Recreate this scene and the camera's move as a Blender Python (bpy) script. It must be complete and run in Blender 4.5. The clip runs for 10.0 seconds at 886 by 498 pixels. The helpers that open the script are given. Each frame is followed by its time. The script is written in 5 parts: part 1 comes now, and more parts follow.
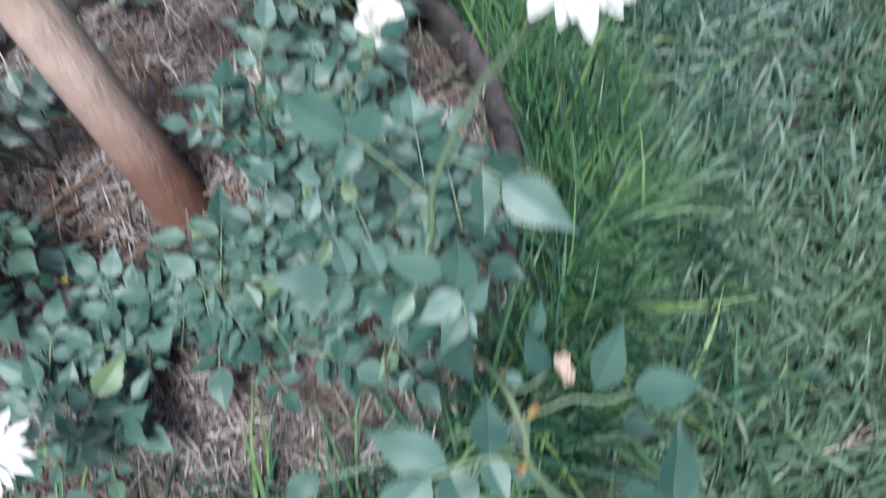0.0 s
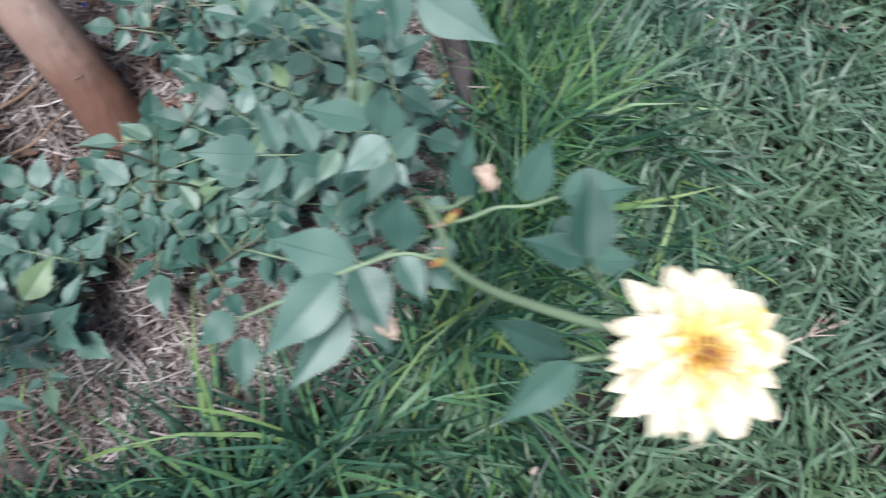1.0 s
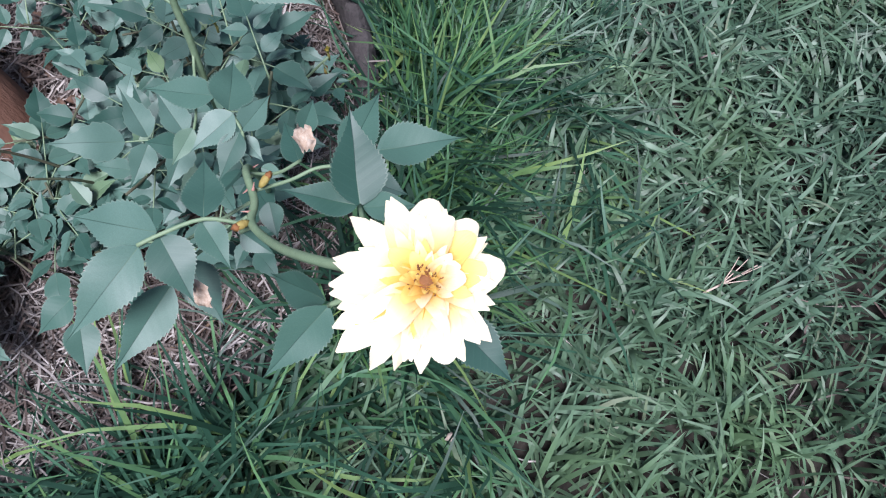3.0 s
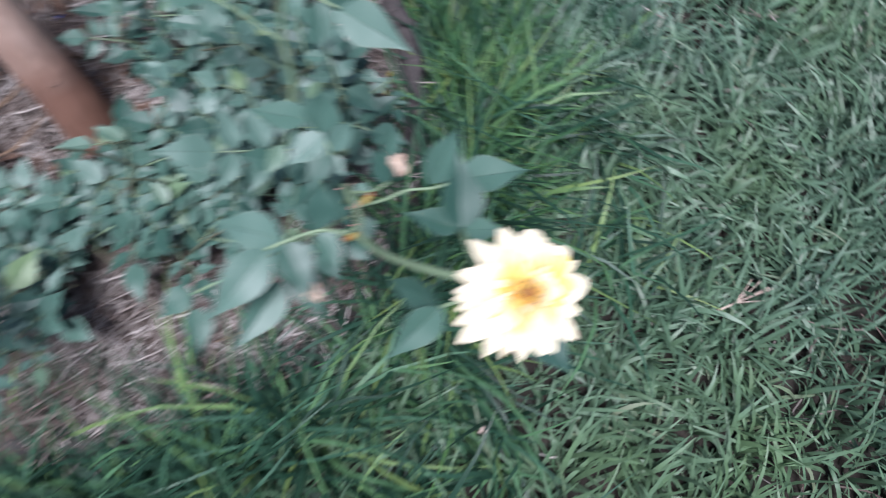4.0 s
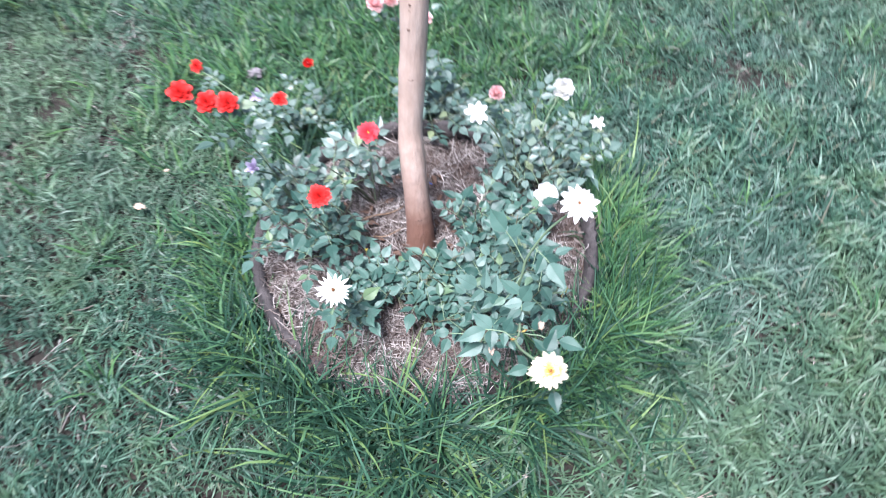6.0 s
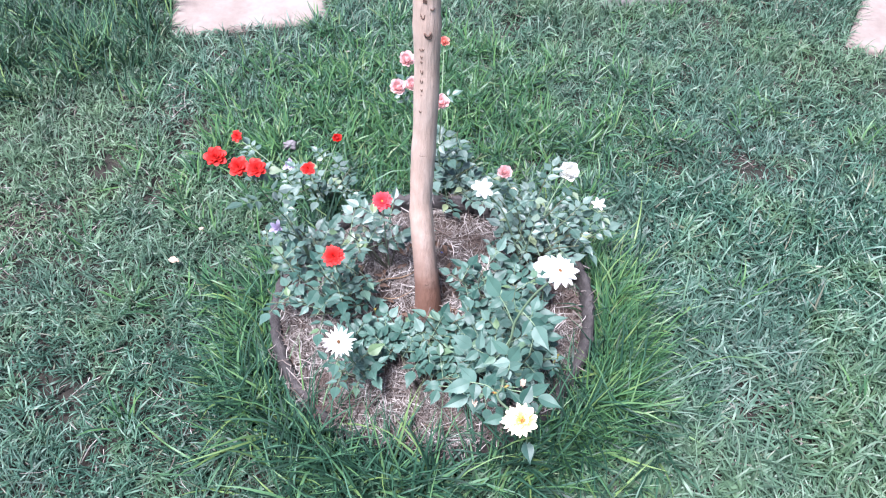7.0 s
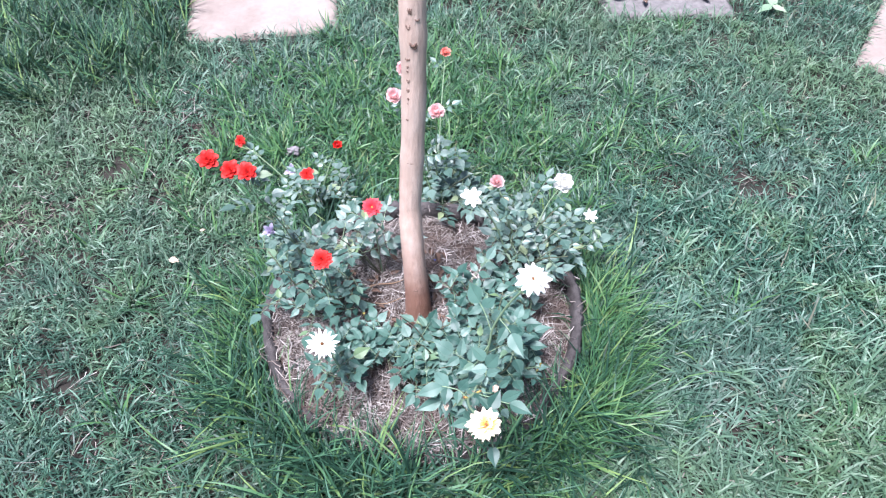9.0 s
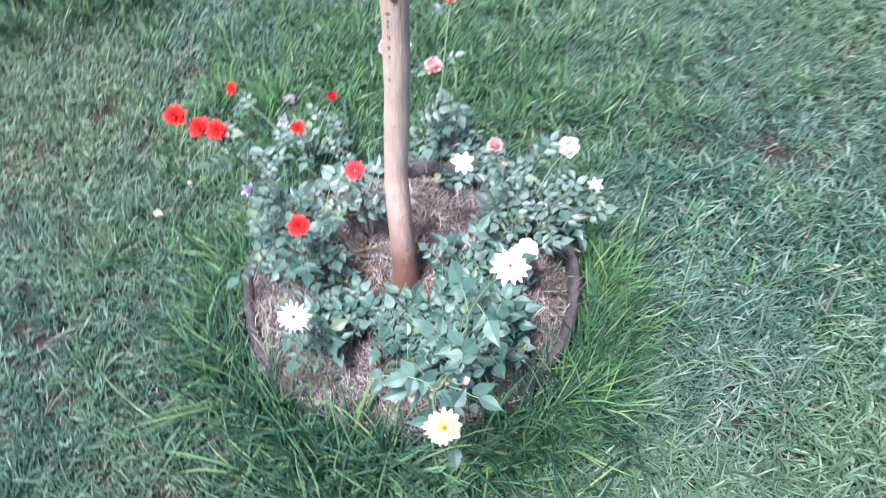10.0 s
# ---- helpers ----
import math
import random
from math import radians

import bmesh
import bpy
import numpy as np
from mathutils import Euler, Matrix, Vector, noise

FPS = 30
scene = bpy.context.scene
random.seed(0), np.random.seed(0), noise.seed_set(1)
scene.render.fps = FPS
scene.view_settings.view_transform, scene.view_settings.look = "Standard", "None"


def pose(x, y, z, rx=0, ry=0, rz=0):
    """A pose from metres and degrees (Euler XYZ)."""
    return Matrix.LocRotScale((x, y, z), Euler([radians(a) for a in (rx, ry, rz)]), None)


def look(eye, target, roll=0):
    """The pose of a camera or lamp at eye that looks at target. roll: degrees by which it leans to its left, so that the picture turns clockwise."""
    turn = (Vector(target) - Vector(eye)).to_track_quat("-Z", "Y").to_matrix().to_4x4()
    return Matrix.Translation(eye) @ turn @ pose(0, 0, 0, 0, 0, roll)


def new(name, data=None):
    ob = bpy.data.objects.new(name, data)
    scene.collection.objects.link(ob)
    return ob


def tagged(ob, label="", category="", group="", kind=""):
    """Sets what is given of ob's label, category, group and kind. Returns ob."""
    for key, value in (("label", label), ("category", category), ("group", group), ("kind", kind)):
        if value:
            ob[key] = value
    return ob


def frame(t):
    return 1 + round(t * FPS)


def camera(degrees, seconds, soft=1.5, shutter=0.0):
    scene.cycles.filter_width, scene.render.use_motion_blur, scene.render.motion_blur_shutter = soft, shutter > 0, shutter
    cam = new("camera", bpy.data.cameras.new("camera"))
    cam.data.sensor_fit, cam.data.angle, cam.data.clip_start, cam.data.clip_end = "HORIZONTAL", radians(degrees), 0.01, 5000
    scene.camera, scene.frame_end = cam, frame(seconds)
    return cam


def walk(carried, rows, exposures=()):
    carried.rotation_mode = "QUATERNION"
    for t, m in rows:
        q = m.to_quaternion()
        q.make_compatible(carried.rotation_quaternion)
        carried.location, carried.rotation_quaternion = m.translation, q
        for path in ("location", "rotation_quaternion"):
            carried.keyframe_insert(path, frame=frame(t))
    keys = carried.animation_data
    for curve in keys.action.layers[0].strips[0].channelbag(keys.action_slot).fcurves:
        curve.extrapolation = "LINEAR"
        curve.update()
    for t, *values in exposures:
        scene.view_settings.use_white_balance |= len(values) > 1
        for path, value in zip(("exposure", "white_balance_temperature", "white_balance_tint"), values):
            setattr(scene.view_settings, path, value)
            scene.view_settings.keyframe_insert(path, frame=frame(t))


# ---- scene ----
cam = camera(61.2, 10.0, 1.1, 0.9)
PATH = [
    (0, (0.0328, -0.3528, 0.6878), (0.4427, 0.3045, -1.1018), 0.73),
    (0.2, (0.0239, -0.3700, 0.6626), (0.4141, 0.2626, -1.1402), -0.69),
    (0.5, (0.0020, -0.3890, 0.6435), (0.4343, 0.2286, -1.1549), 1.99),
    (1, (0.0239, -0.4173, 0.6410), (0.4596, 0.1958, -1.1582), 1.33),
    (1.5, (0.0658, -0.4501, 0.6415), (0.5220, 0.1477, -1.1577), -0.08),
    (2, (0.0711, -0.4634, 0.6350), (0.5287, 0.1154, -1.1700), -0.48),
    (3.5, (0.0668, -0.4610, 0.6379), (0.5084, 0.1062, -1.1748), -0.93),
    (4, (0.0358, -0.4586, 0.6885), (0.4742, 0.1259, -1.1194), 0.89),
    (4.2, (-0.0086, -0.4634, 0.7378), (0.3890, 0.1430, -1.0723), 1.99),
    (4.5, (-0.074, -0.474, 0.845), (0.291, 0.269, -0.976), 5.6),
    (4.7, (-0.102, -0.496, 0.911), (0.22, 0.322, -0.885), 3.7),
    (5, (-0.118, -0.528, 1.003), (0.132, 0.411, -0.746), -0.8),
    (5.2, (-0.124, -0.561, 1.054), (0.156, 0.411, -0.671), 1.7),
    (6.3, (-0.025, -0.789, 1.234), (0.033, 0.397, -0.375), 0.6),
    (6.5, (-0.016, -0.808, 1.252), (0.02, 0.433, -0.316), 0.1),
    (7, (-0.005, -0.818, 1.259), (0.031, 0.47, -0.272), 0.9),
    (7.5, (-0.004, -0.818, 1.258), (0.022, 0.473, -0.269), 0.7),
    (8, (0.006, -0.816, 1.258), (0.022, 0.481, -0.264), 0.7),
    (8.5, (0.031, -0.828, 1.261), (0.01, 0.471, -0.259), 0.8),
    (9, (0.059, -0.834, 1.269), (0.029, 0.474, -0.243), 0.2),
    (9.5, (0.082, -0.804, 1.261), (0.052, 0.478, -0.274), -0.6),
    (10, (0.131, -0.733, 1.235), (0.021, 0.441, -0.38), -0.8),
]
walk(cam, [(t, look(eye, target, roll)) for t, eye, target, roll in PATH], [(t, stops, kelvin, tint) for t, stops, kelvin, tint in ((0, 0.72, 6050, 14), (0.5, 0.95, 6280, 14), (1, 0.71, 6200, 16), (2, 0.64, 6000, 21), (4, 0.62, 6000, 21), (4.5, 0.92, 6000, 21), (5, 1.18, 6000, 20), (7, 1.49, 5960, 21), (10, 1.49, 5960, 21))])

# ---- world and light ----
world = bpy.data.worlds.new("world")
scene.world = world
world.use_nodes = True
wn = world.node_tree
wn.nodes.clear()
sky = wn.nodes.new("ShaderNodeTexSky")
sky.sky_type = "NISHITA"
sky.sun_disc = False
sky.sun_elevation = radians(70)
sky.sun_rotation = radians(222)
sky.dust_density = 2.0
bg = wn.nodes.new("ShaderNodeBackground")
bg.inputs["Strength"].default_value = 0.067
wo = wn.nodes.new("ShaderNodeOutputWorld")
wn.links.new(sky.outputs[0], bg.inputs[0])
wn.links.new(bg.outputs[0], wo.inputs[0])
sun_data = bpy.data.lights.new("sun", "SUN")
sun_data.energy = 4.9
sun_data.angle = radians(20)
sun_data.color = (1.0, 0.99, 0.98)
sun = new("sun", sun_data)
sun.matrix_world = look((-0.6, -0.66, 2.5), (0, 0, 0))

# ---- helpers of this scene ----
RNG = np.random.default_rng(7)
rnd = random.Random(11)


def nodes_of(name):
    m = bpy.data.materials.new(name)
    m.use_nodes = True
    nt = m.node_tree
    nt.nodes.clear()
    out = nt.nodes.new("ShaderNodeOutputMaterial")
    p = nt.nodes.new("ShaderNodeBsdfPrincipled")
    nt.links.new(p.outputs[0], out.inputs[0])
    return m, nt, p, out


def ramp(nt, fac, stops):
    r = nt.nodes.new("ShaderNodeValToRGB")
    while len(r.color_ramp.elements) < len(stops):
        r.color_ramp.elements.new(0.5)
    for e, (pos, col) in zip(r.color_ramp.elements, stops):
        e.position = pos
        e.color = (*col, 1)
    nt.links.new(fac, r.inputs[0])
    return r.outputs[0]


def coords(nt, which="Object", scale=(1, 1, 1)):
    c = nt.nodes.new("ShaderNodeTexCoord")
    mp = nt.nodes.new("ShaderNodeMapping")
    mp.inputs["Scale"].default_value = scale
    nt.links.new(c.outputs[which], mp.inputs[0])
    return mp.outputs[0]


def place_coords(nt, scale=(1, 1, 1)):
    g = nt.nodes.new("ShaderNodeNewGeometry")
    mp = nt.nodes.new("ShaderNodeMapping")
    mp.inputs["Scale"].default_value = scale
    nt.links.new(g.outputs["Position"], mp.inputs[0])
    return mp.outputs[0]


def noise_of(nt, vec, scale, detail=4.0, rough=0.55):
    n = nt.nodes.new("ShaderNodeTexNoise")
    n.inputs["Scale"].default_value = scale
    n.inputs["Detail"].default_value = detail
    n.inputs["Roughness"].default_value = rough
    nt.links.new(vec, n.inputs["Vector"])
    return n.outputs["Fac"]


def mixc(nt, fac, a, b, kind="MIX"):
    m = nt.nodes.new("ShaderNodeMix")
    m.data_type = "RGBA"
    m.blend_type = kind
    for v, i in ((fac, 0), (a, 6), (b, 7)):
        if isinstance(v, (int, float)):
            m.inputs[i].default_value = v
        elif isinstance(v, tuple):
            m.inputs[i].default_value = (*v, 1)
        else:
            nt.links.new(v, m.inputs[i])
    return m.outputs[2]


def maths(nt, op, a, b=0.0):
    m = nt.nodes.new("ShaderNodeMath")
    m.operation = op
    for v, i in ((a, 0), (b, 1)):
        if isinstance(v, (int, float)):
            m.inputs[i].default_value = v
        else:
            nt.links.new(v, m.inputs[i])
    return m.outputs[0]


def bump(nt, p, height, strength=0.4, distance=0.002):
    b = nt.nodes.new("ShaderNodeBump")
    b.inputs["Strength"].default_value = strength
    b.inputs["Distance"].default_value = distance
    nt.links.new(height, b.inputs["Height"])
    nt.links.new(b.outputs[0], p.inputs["Normal"])


def see_through(nt, p, out, colour, amount):
    """Lets part of the light pass, as thin leaves and petals do."""
    t = nt.nodes.new("ShaderNodeBsdfTranslucent")
    nt.links.new(colour, t.inputs[0])
    mx = nt.nodes.new("ShaderNodeMixShader")
    mx.inputs[0].default_value = amount
    nt.links.new(p.outputs[0], mx.inputs[1])
    nt.links.new(t.outputs[0], mx.inputs[2])
    nt.links.new(mx.outputs[0], out.inputs[0])


# ---- materials ----
def leaf_material(name, dark, light, vein, rough=0.51, spec=0.48):
    m, nt, p, out = nodes_of(name)
    v = coords(nt)
    info = nt.nodes.new("ShaderNodeObjectInfo")
    col = ramp(nt, info.outputs["Random"], [(0.0, dark), (0.6, light), (0.93, (light[0] * 1.7, light[1] * 1.4, light[2] * 1.5)), (1.0, (light[0] * 2.2, light[1] * 1.6, light[2] * 0.9))])
    col = mixc(nt, maths(nt, "MULTIPLY", noise_of(nt, v, 90.0), 0.5), col, tuple(c * 0.55 for c in dark))
    sep = nt.nodes.new("ShaderNodeSeparateXYZ")
    nt.links.new(v, sep.inputs[0])
    ax = maths(nt, "ABSOLUTE", sep.outputs[0])
    mid = maths(nt, "LESS_THAN", ax, 0.0045)
    slant = maths(nt, "SUBTRACT", sep.outputs[1], maths(nt, "MULTIPLY", ax, 0.8))
    side = maths(nt, "GREATER_THAN", maths(nt, "SINE", maths(nt, "MULTIPLY", slant, 62.0)), 0.93)
    near_base = ramp(nt, sep.outputs[1], [(0.05, (0.55, 0.55, 0.55)), (0.40, (0, 0, 0))])
    col = mixc(nt, maths(nt, "MULTIPLY", mid, 0.6), col, tuple(c * 0.5 for c in dark))
    col = mixc(nt, maths(nt, "MAXIMUM", maths(nt, "MULTIPLY", mid, near_base), maths(nt, "MULTIPLY", side, 0.05)), col, vein)
    rim = nt.nodes.new("ShaderNodeAttribute")
    rim.attribute_name = "rim"
    col = mixc(nt, maths(nt, "MULTIPLY", maths(nt, "GREATER_THAN", rim.outputs["Fac"], 0.95), 0.35), col, (0.15, 0.20, 0.155))
    nt.links.new(col, p.inputs["Base Color"])
    p.inputs["Roughness"].default_value = rough
    p.inputs["Specular IOR Level"].default_value = spec
    bump(nt, p, maths(nt, "ADD", maths(nt, "SINE", maths(nt, "MULTIPLY", slant, 62.0)), maths(nt, "MULTIPLY", noise_of(nt, v, 9.0, 3.0), 3.0)), 0.020, 0.0004)
    see_through(nt, p, out, col, 0.12)
    return m


def petal_material(name, base, tip, rough=0.55, through_amount=0.38, reach=0.62):
    m, nt, p, out = nodes_of(name)
    v = coords(nt)
    sep = nt.nodes.new("ShaderNodeSeparateXYZ")
    nt.links.new(v, sep.inputs[0])
    info = nt.nodes.new("ShaderNodeObjectInfo")
    along = maths(nt, "ADD", sep.outputs[1], maths(nt, "MULTIPLY", maths(nt, "SUBTRACT", info.outputs["Random"], 0.5), 0.35))
    col = ramp(nt, along, [(0.1, base), (reach, tip), (1.0, tip)])
    streak = noise_of(nt, coords(nt, "Object", (30, 2, 1)), 2.0, 3.0)
    col = mixc(nt, maths(nt, "MULTIPLY", streak, 0.18), col, base)
    nt.links.new(col, p.inputs["Base Color"])
    p.inputs["Roughness"].default_value = rough
    bump(nt, p, streak, 0.3, 0.001)
    see_through(nt, p, out, col, through_amount)
    return m


def simple_material(name, a, b, scale, rough=0.7, detail=6.0, relief=0.3, distance=0.002, stretch=(1, 1, 1)):
    m, nt, p, out = nodes_of(name)
    v = coords(nt, "Object", stretch)
    f = noise_of(nt, v, scale, detail, 0.65)
    g = noise_of(nt, v, scale * 6, detail, 0.6)
    col = ramp(nt, f, [(0.3, a), (0.7, b)])
    col = mixc(nt, maths(nt, "MULTIPLY", g, 0.45), col, tuple(c * 0.45 for c in a))
    nt.links.new(col, p.inputs["Base Color"])
    p.inputs["Roughness"].default_value = rough
    bump(nt, p, g, relief, distance)
    return m


def blade_material(name, stops, through_amount=0.25, rough=0.5, patch=None, spec=0.4):
    m, nt, p, out = nodes_of(name)
    g = nt.nodes.new("ShaderNodeNewGeometry")
    col = ramp(nt, g.outputs["Random Per Island"], stops)
    v = place_coords(nt)
    if patch:
        low = noise_of(nt, v, 2.6, 3.0)
        col = mixc(nt, ramp(nt, low, [(0.45, (0, 0, 0)), (0.66, (0.55, 0.55, 0.55))]), col, patch)
        wide = noise_of(nt, v, 0.9, 3.0)
        col = mixc(nt, ramp(nt, wide, [(0.46, (0, 0, 0)), (0.62, (0.6, 0.6, 0.6))]), col, (patch[0] * 1.15, patch[1] * 1.10, patch[2] * 0.72))
        clump = noise_of(nt, v, 11.0, 2.0)
        col = mixc(nt, ramp(nt, clump, [(0.52, (0, 0, 0)), (0.72, (0.5, 0.5, 0.5))]), col, (patch[0] * 1.15, patch[1] * 1.2, patch[2] * 0.65))
        col = mixc(nt, ramp(nt, clump, [(0.30, (0.65, 0.65, 0.65)), (0.47, (0, 0, 0))]), col, (patch[0] * 0.28, patch[1] * 0.40, patch[2] * 0.36))
    fine = noise_of(nt, v, 160.0, 2.0)
    col = mixc(nt, maths(nt, "MULTIPLY", fine, 0.35), col, (0.01, 0.02, 0.012))
    nt.links.new(col, p.inputs["Base Color"])
    p.inputs["Roughness"].default_value = rough
    p.inputs["Specular IOR Level"].default_value = spec
    if through_amount:
        see_through(nt, p, out, col, through_amount)
    return m


def straw_material():
    """Dry clippings: pale greyish-pink strands, with browner, rotting patches."""
    m, nt, p, out = nodes_of("straw")
    g = nt.nodes.new("ShaderNodeNewGeometry")
    col = ramp(nt, g.outputs["Random Per Island"], [(0.0, (0.040, 0.027, 0.022)), (0.30, (0.110, 0.090, 0.079)), (0.64, (0.222, 0.198, 0.181)), (1.0, (0.48, 0.448, 0.420))])
    v = place_coords(nt)
    col = mixc(nt, ramp(nt, noise_of(nt, v, 17.0, 3.0), [(0.45, (0, 0, 0)), (0.62, (0.75, 0.75, 0.75))]), col, (0.080, 0.053, 0.042))
    col = mixc(nt, maths(nt, "MULTIPLY", noise_of(nt, v, 220.0, 2.0), 0.35), col, (0.05, 0.036, 0.03))
    nt.links.new(col, p.inputs["Base Color"])
    p.inputs["Roughness"].default_value = 0.65
    p.inputs["Specular IOR Level"].default_value = 0.35
    return m


M_LEAF = leaf_material("rose_leaf", (0.020, 0.067, 0.050), (0.063, 0.138, 0.105), (0.12, 0.20, 0.14))
# paler copy of the rose leaf: sky sheen put into the base colour
M_SHEENLEAF = leaf_material("sheen_rose_leaf", (0.034, 0.084, 0.062), (0.105, 0.176, 0.142), (0.16, 0.24, 0.18), 0.46, 0.58)
M_STEM = simple_material("rose_stem", (0.130, 0.205, 0.118), (0.195, 0.275, 0.160), 60, 0.6)
M_CANE = simple_material("woody_cane", (0.070, 0.058, 0.036), (0.075, 0.105, 0.056), 40, 0.7)
M_WHITE = petal_material("white_petal", (0.80, 0.80, 0.66), (0.86, 0.86, 0.84))
M_CREAM = petal_material("cream_petal", (0.84, 0.52, 0.06), (0.84, 0.79, 0.62))
M_YOLK = petal_material("yellow_petal", (0.80, 0.46, 0.016), (0.86, 0.82, 0.64), 0.55, 0.3, 0.92)
M_HEART = petal_material("heart_petal", (0.74, 0.34, 0.012), (0.86, 0.73, 0.26), 0.55, 0.3, 0.95)
M_RED = petal_material("red_petal", (0.33, 0.006, 0.006), (0.66, 0.020, 0.014), 0.6, 0.25)
M_ROSE = petal_material("crimson_petal", (0.58, 0.03, 0.05), (0.66, 0.06, 0.08))
M_PINK = petal_material("pink_petal", (0.68, 0.30, 0.29), (0.82, 0.57, 0.56))
M_CORAL = petal_material("coral_petal", (0.66, 0.18, 0.13), (0.78, 0.33, 0.27))
M_LILAC = petal_material("wilted_petal", (0.46, 0.38, 0.56), (0.62, 0.55, 0.70))
M_STAMEN = simple_material("stamen", (0.55, 0.20, 0.03), (0.75, 0.42, 0.05), 200, 0.8)
M_DARKEYE = simple_material("stamen_brown", (0.13, 0.045, 0.018), (0.30, 0.13, 0.03), 200, 0.8)
M_BUD = simple_material("spent_bud", (0.25, 0.16, 0.035), (0.36, 0.33, 0.10), 160, 0.7)
M_PRICKLE = simple_material("prickle", (0.34, 0.17, 0.14), (0.46, 0.27, 0.22), 300, 0.5)
M_DRYPETAL = simple_material("dry_petal", (0.36, 0.26, 0.20), (0.62, 0.54, 0.47), 220, 0.8)
M_CRUMPLED = simple_material("crumpled_petal", (0.26, 0.17, 0.11), (0.66, 0.57, 0.47), 3.2, 0.8)
M_TYRE = simple_material("old_rubber", (0.026, 0.022, 0.022), (0.100, 0.090, 0.088), 26, 0.9, 10.0, 0.9, 0.005)
M_SOIL = simple_material("mulch_soil", (0.050, 0.033, 0.026), (0.115, 0.082, 0.066), 30, 0.95, 8.0, 0.8, 0.006)
M_DEAD = simple_material("dead_leaf", (0.055, 0.032, 0.022), (0.15, 0.088, 0.058), 7, 0.8)
M_TWIG = simple_material("twig", (0.16, 0.10, 0.06), (0.26, 0.18, 0.12), 60, 0.85)
M_BLUE = simple_material("blue_plastic", (0.01, 0.06, 0.42), (0.02, 0.10, 0.55), 60, 0.35)
M_STONE = simple_material("weathered_slab", (0.085, 0.080, 0.078), (0.22, 0.205, 0.20), 40, 0.9, 8.0, 0.7, 0.004)
M_SCAR = simple_material("bark_scar", (0.075, 0.042, 0.030), (0.20, 0.125, 0.095), 260, 0.9)
M_STRAW = straw_material()
M_LAWN = blade_material("lawn_grass", [(0.0, (0.009, 0.038, 0.023)), (0.35, (0.030, 0.094, 0.060)), (0.70, (0.074, 0.172, 0.122)), (0.93, (0.120, 0.225, 0.150)), (0.975, (0.15, 0.19, 0.12)), (1.0, (0.26, 0.23, 0.18))], 0.16, 0.50, (0.098, 0.170, 0.134), 0.46)
M_TALL = blade_material("tall_grass", [(0.0, (0.006, 0.030, 0.016)), (0.38, (0.015, 0.058, 0.034)), (0.66, (0.046, 0.128, 0.076)), (0.88, (0.092, 0.210, 0.088)), (1.0, (0.17, 0.26, 0.08))], 0.16, 0.52, None, 0.42)
M_TUFT = blade_material("young_grass", [(0.0, (0.028, 0.096, 0.046)), (0.5, (0.064, 0.172, 0.074)), (0.92, (0.108, 0.242, 0.076)), (1.0, (0.18, 0.24, 0.11))], 0.3, 0.45, None, 0.45)


def ground_material():
    m, nt, p, out = nodes_of("lawn_soil")
    v = place_coords(nt)
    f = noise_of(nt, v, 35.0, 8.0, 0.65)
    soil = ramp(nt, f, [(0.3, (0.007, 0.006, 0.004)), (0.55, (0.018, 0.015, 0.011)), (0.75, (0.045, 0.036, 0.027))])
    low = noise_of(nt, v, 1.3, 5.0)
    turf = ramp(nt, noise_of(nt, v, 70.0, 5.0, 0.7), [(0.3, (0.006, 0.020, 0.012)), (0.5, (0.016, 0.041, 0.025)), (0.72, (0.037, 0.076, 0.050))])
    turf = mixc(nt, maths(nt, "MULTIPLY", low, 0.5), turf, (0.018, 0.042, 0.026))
    off = nt.nodes.new("ShaderNodeVectorMath")
    off.operation = "DISTANCE"
    nt.links.new(v, off.inputs[0])
    off.inputs[1].default_value = (0.05, 0.45, 0)
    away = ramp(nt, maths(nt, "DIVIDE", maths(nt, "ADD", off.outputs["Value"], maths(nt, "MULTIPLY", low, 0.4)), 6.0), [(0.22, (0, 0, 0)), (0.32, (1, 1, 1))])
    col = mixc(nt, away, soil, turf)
    nt.links.new(col, p.inputs["Base Color"])
    p.inputs["Roughness"].default_value = 0.95
    bump(nt, p, f, 0.8, 0.006)
    return m


def trunk_material():
    m, nt, p, out = nodes_of("young_bark")
    v = coords(nt)
    f = noise_of(nt, coords(nt, "Object", (1, 1, 0.35)), 45.0, 8.0, 0.65)
    g = noise_of(nt, coords(nt, "Object", (1, 1, 0.12)), 160.0, 6.0, 0.6)
    col = ramp(nt, f, [(0.25, (0.36, 0.255, 0.200)), (0.5, (0.46, 0.345, 0.282)), (0.75, (0.55, 0.44, 0.375))])
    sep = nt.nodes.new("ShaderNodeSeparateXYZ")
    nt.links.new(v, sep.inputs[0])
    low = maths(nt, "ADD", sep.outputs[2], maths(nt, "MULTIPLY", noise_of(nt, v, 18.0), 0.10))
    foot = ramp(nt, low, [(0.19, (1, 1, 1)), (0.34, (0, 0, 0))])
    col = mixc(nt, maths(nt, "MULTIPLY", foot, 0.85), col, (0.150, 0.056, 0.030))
    col = mixc(nt, maths(nt, "MULTIPLY", g, 0.2), col, (0.20, 0.13, 0.10))
    nt.links.new(col, p.inputs["Base Color"])
    p.inputs["Roughness"].default_value = 0.8
    bump(nt, p, maths(nt, "ADD", f, g), 0.8, 0.003)
    return m


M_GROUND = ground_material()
M_BARK = trunk_material()
M_SLAB = simple_material("concrete_slab", (0.20, 0.160, 0.138), (0.31, 0.262, 0.232), 9, 0.9, 9.0, 0.4, 0.002)


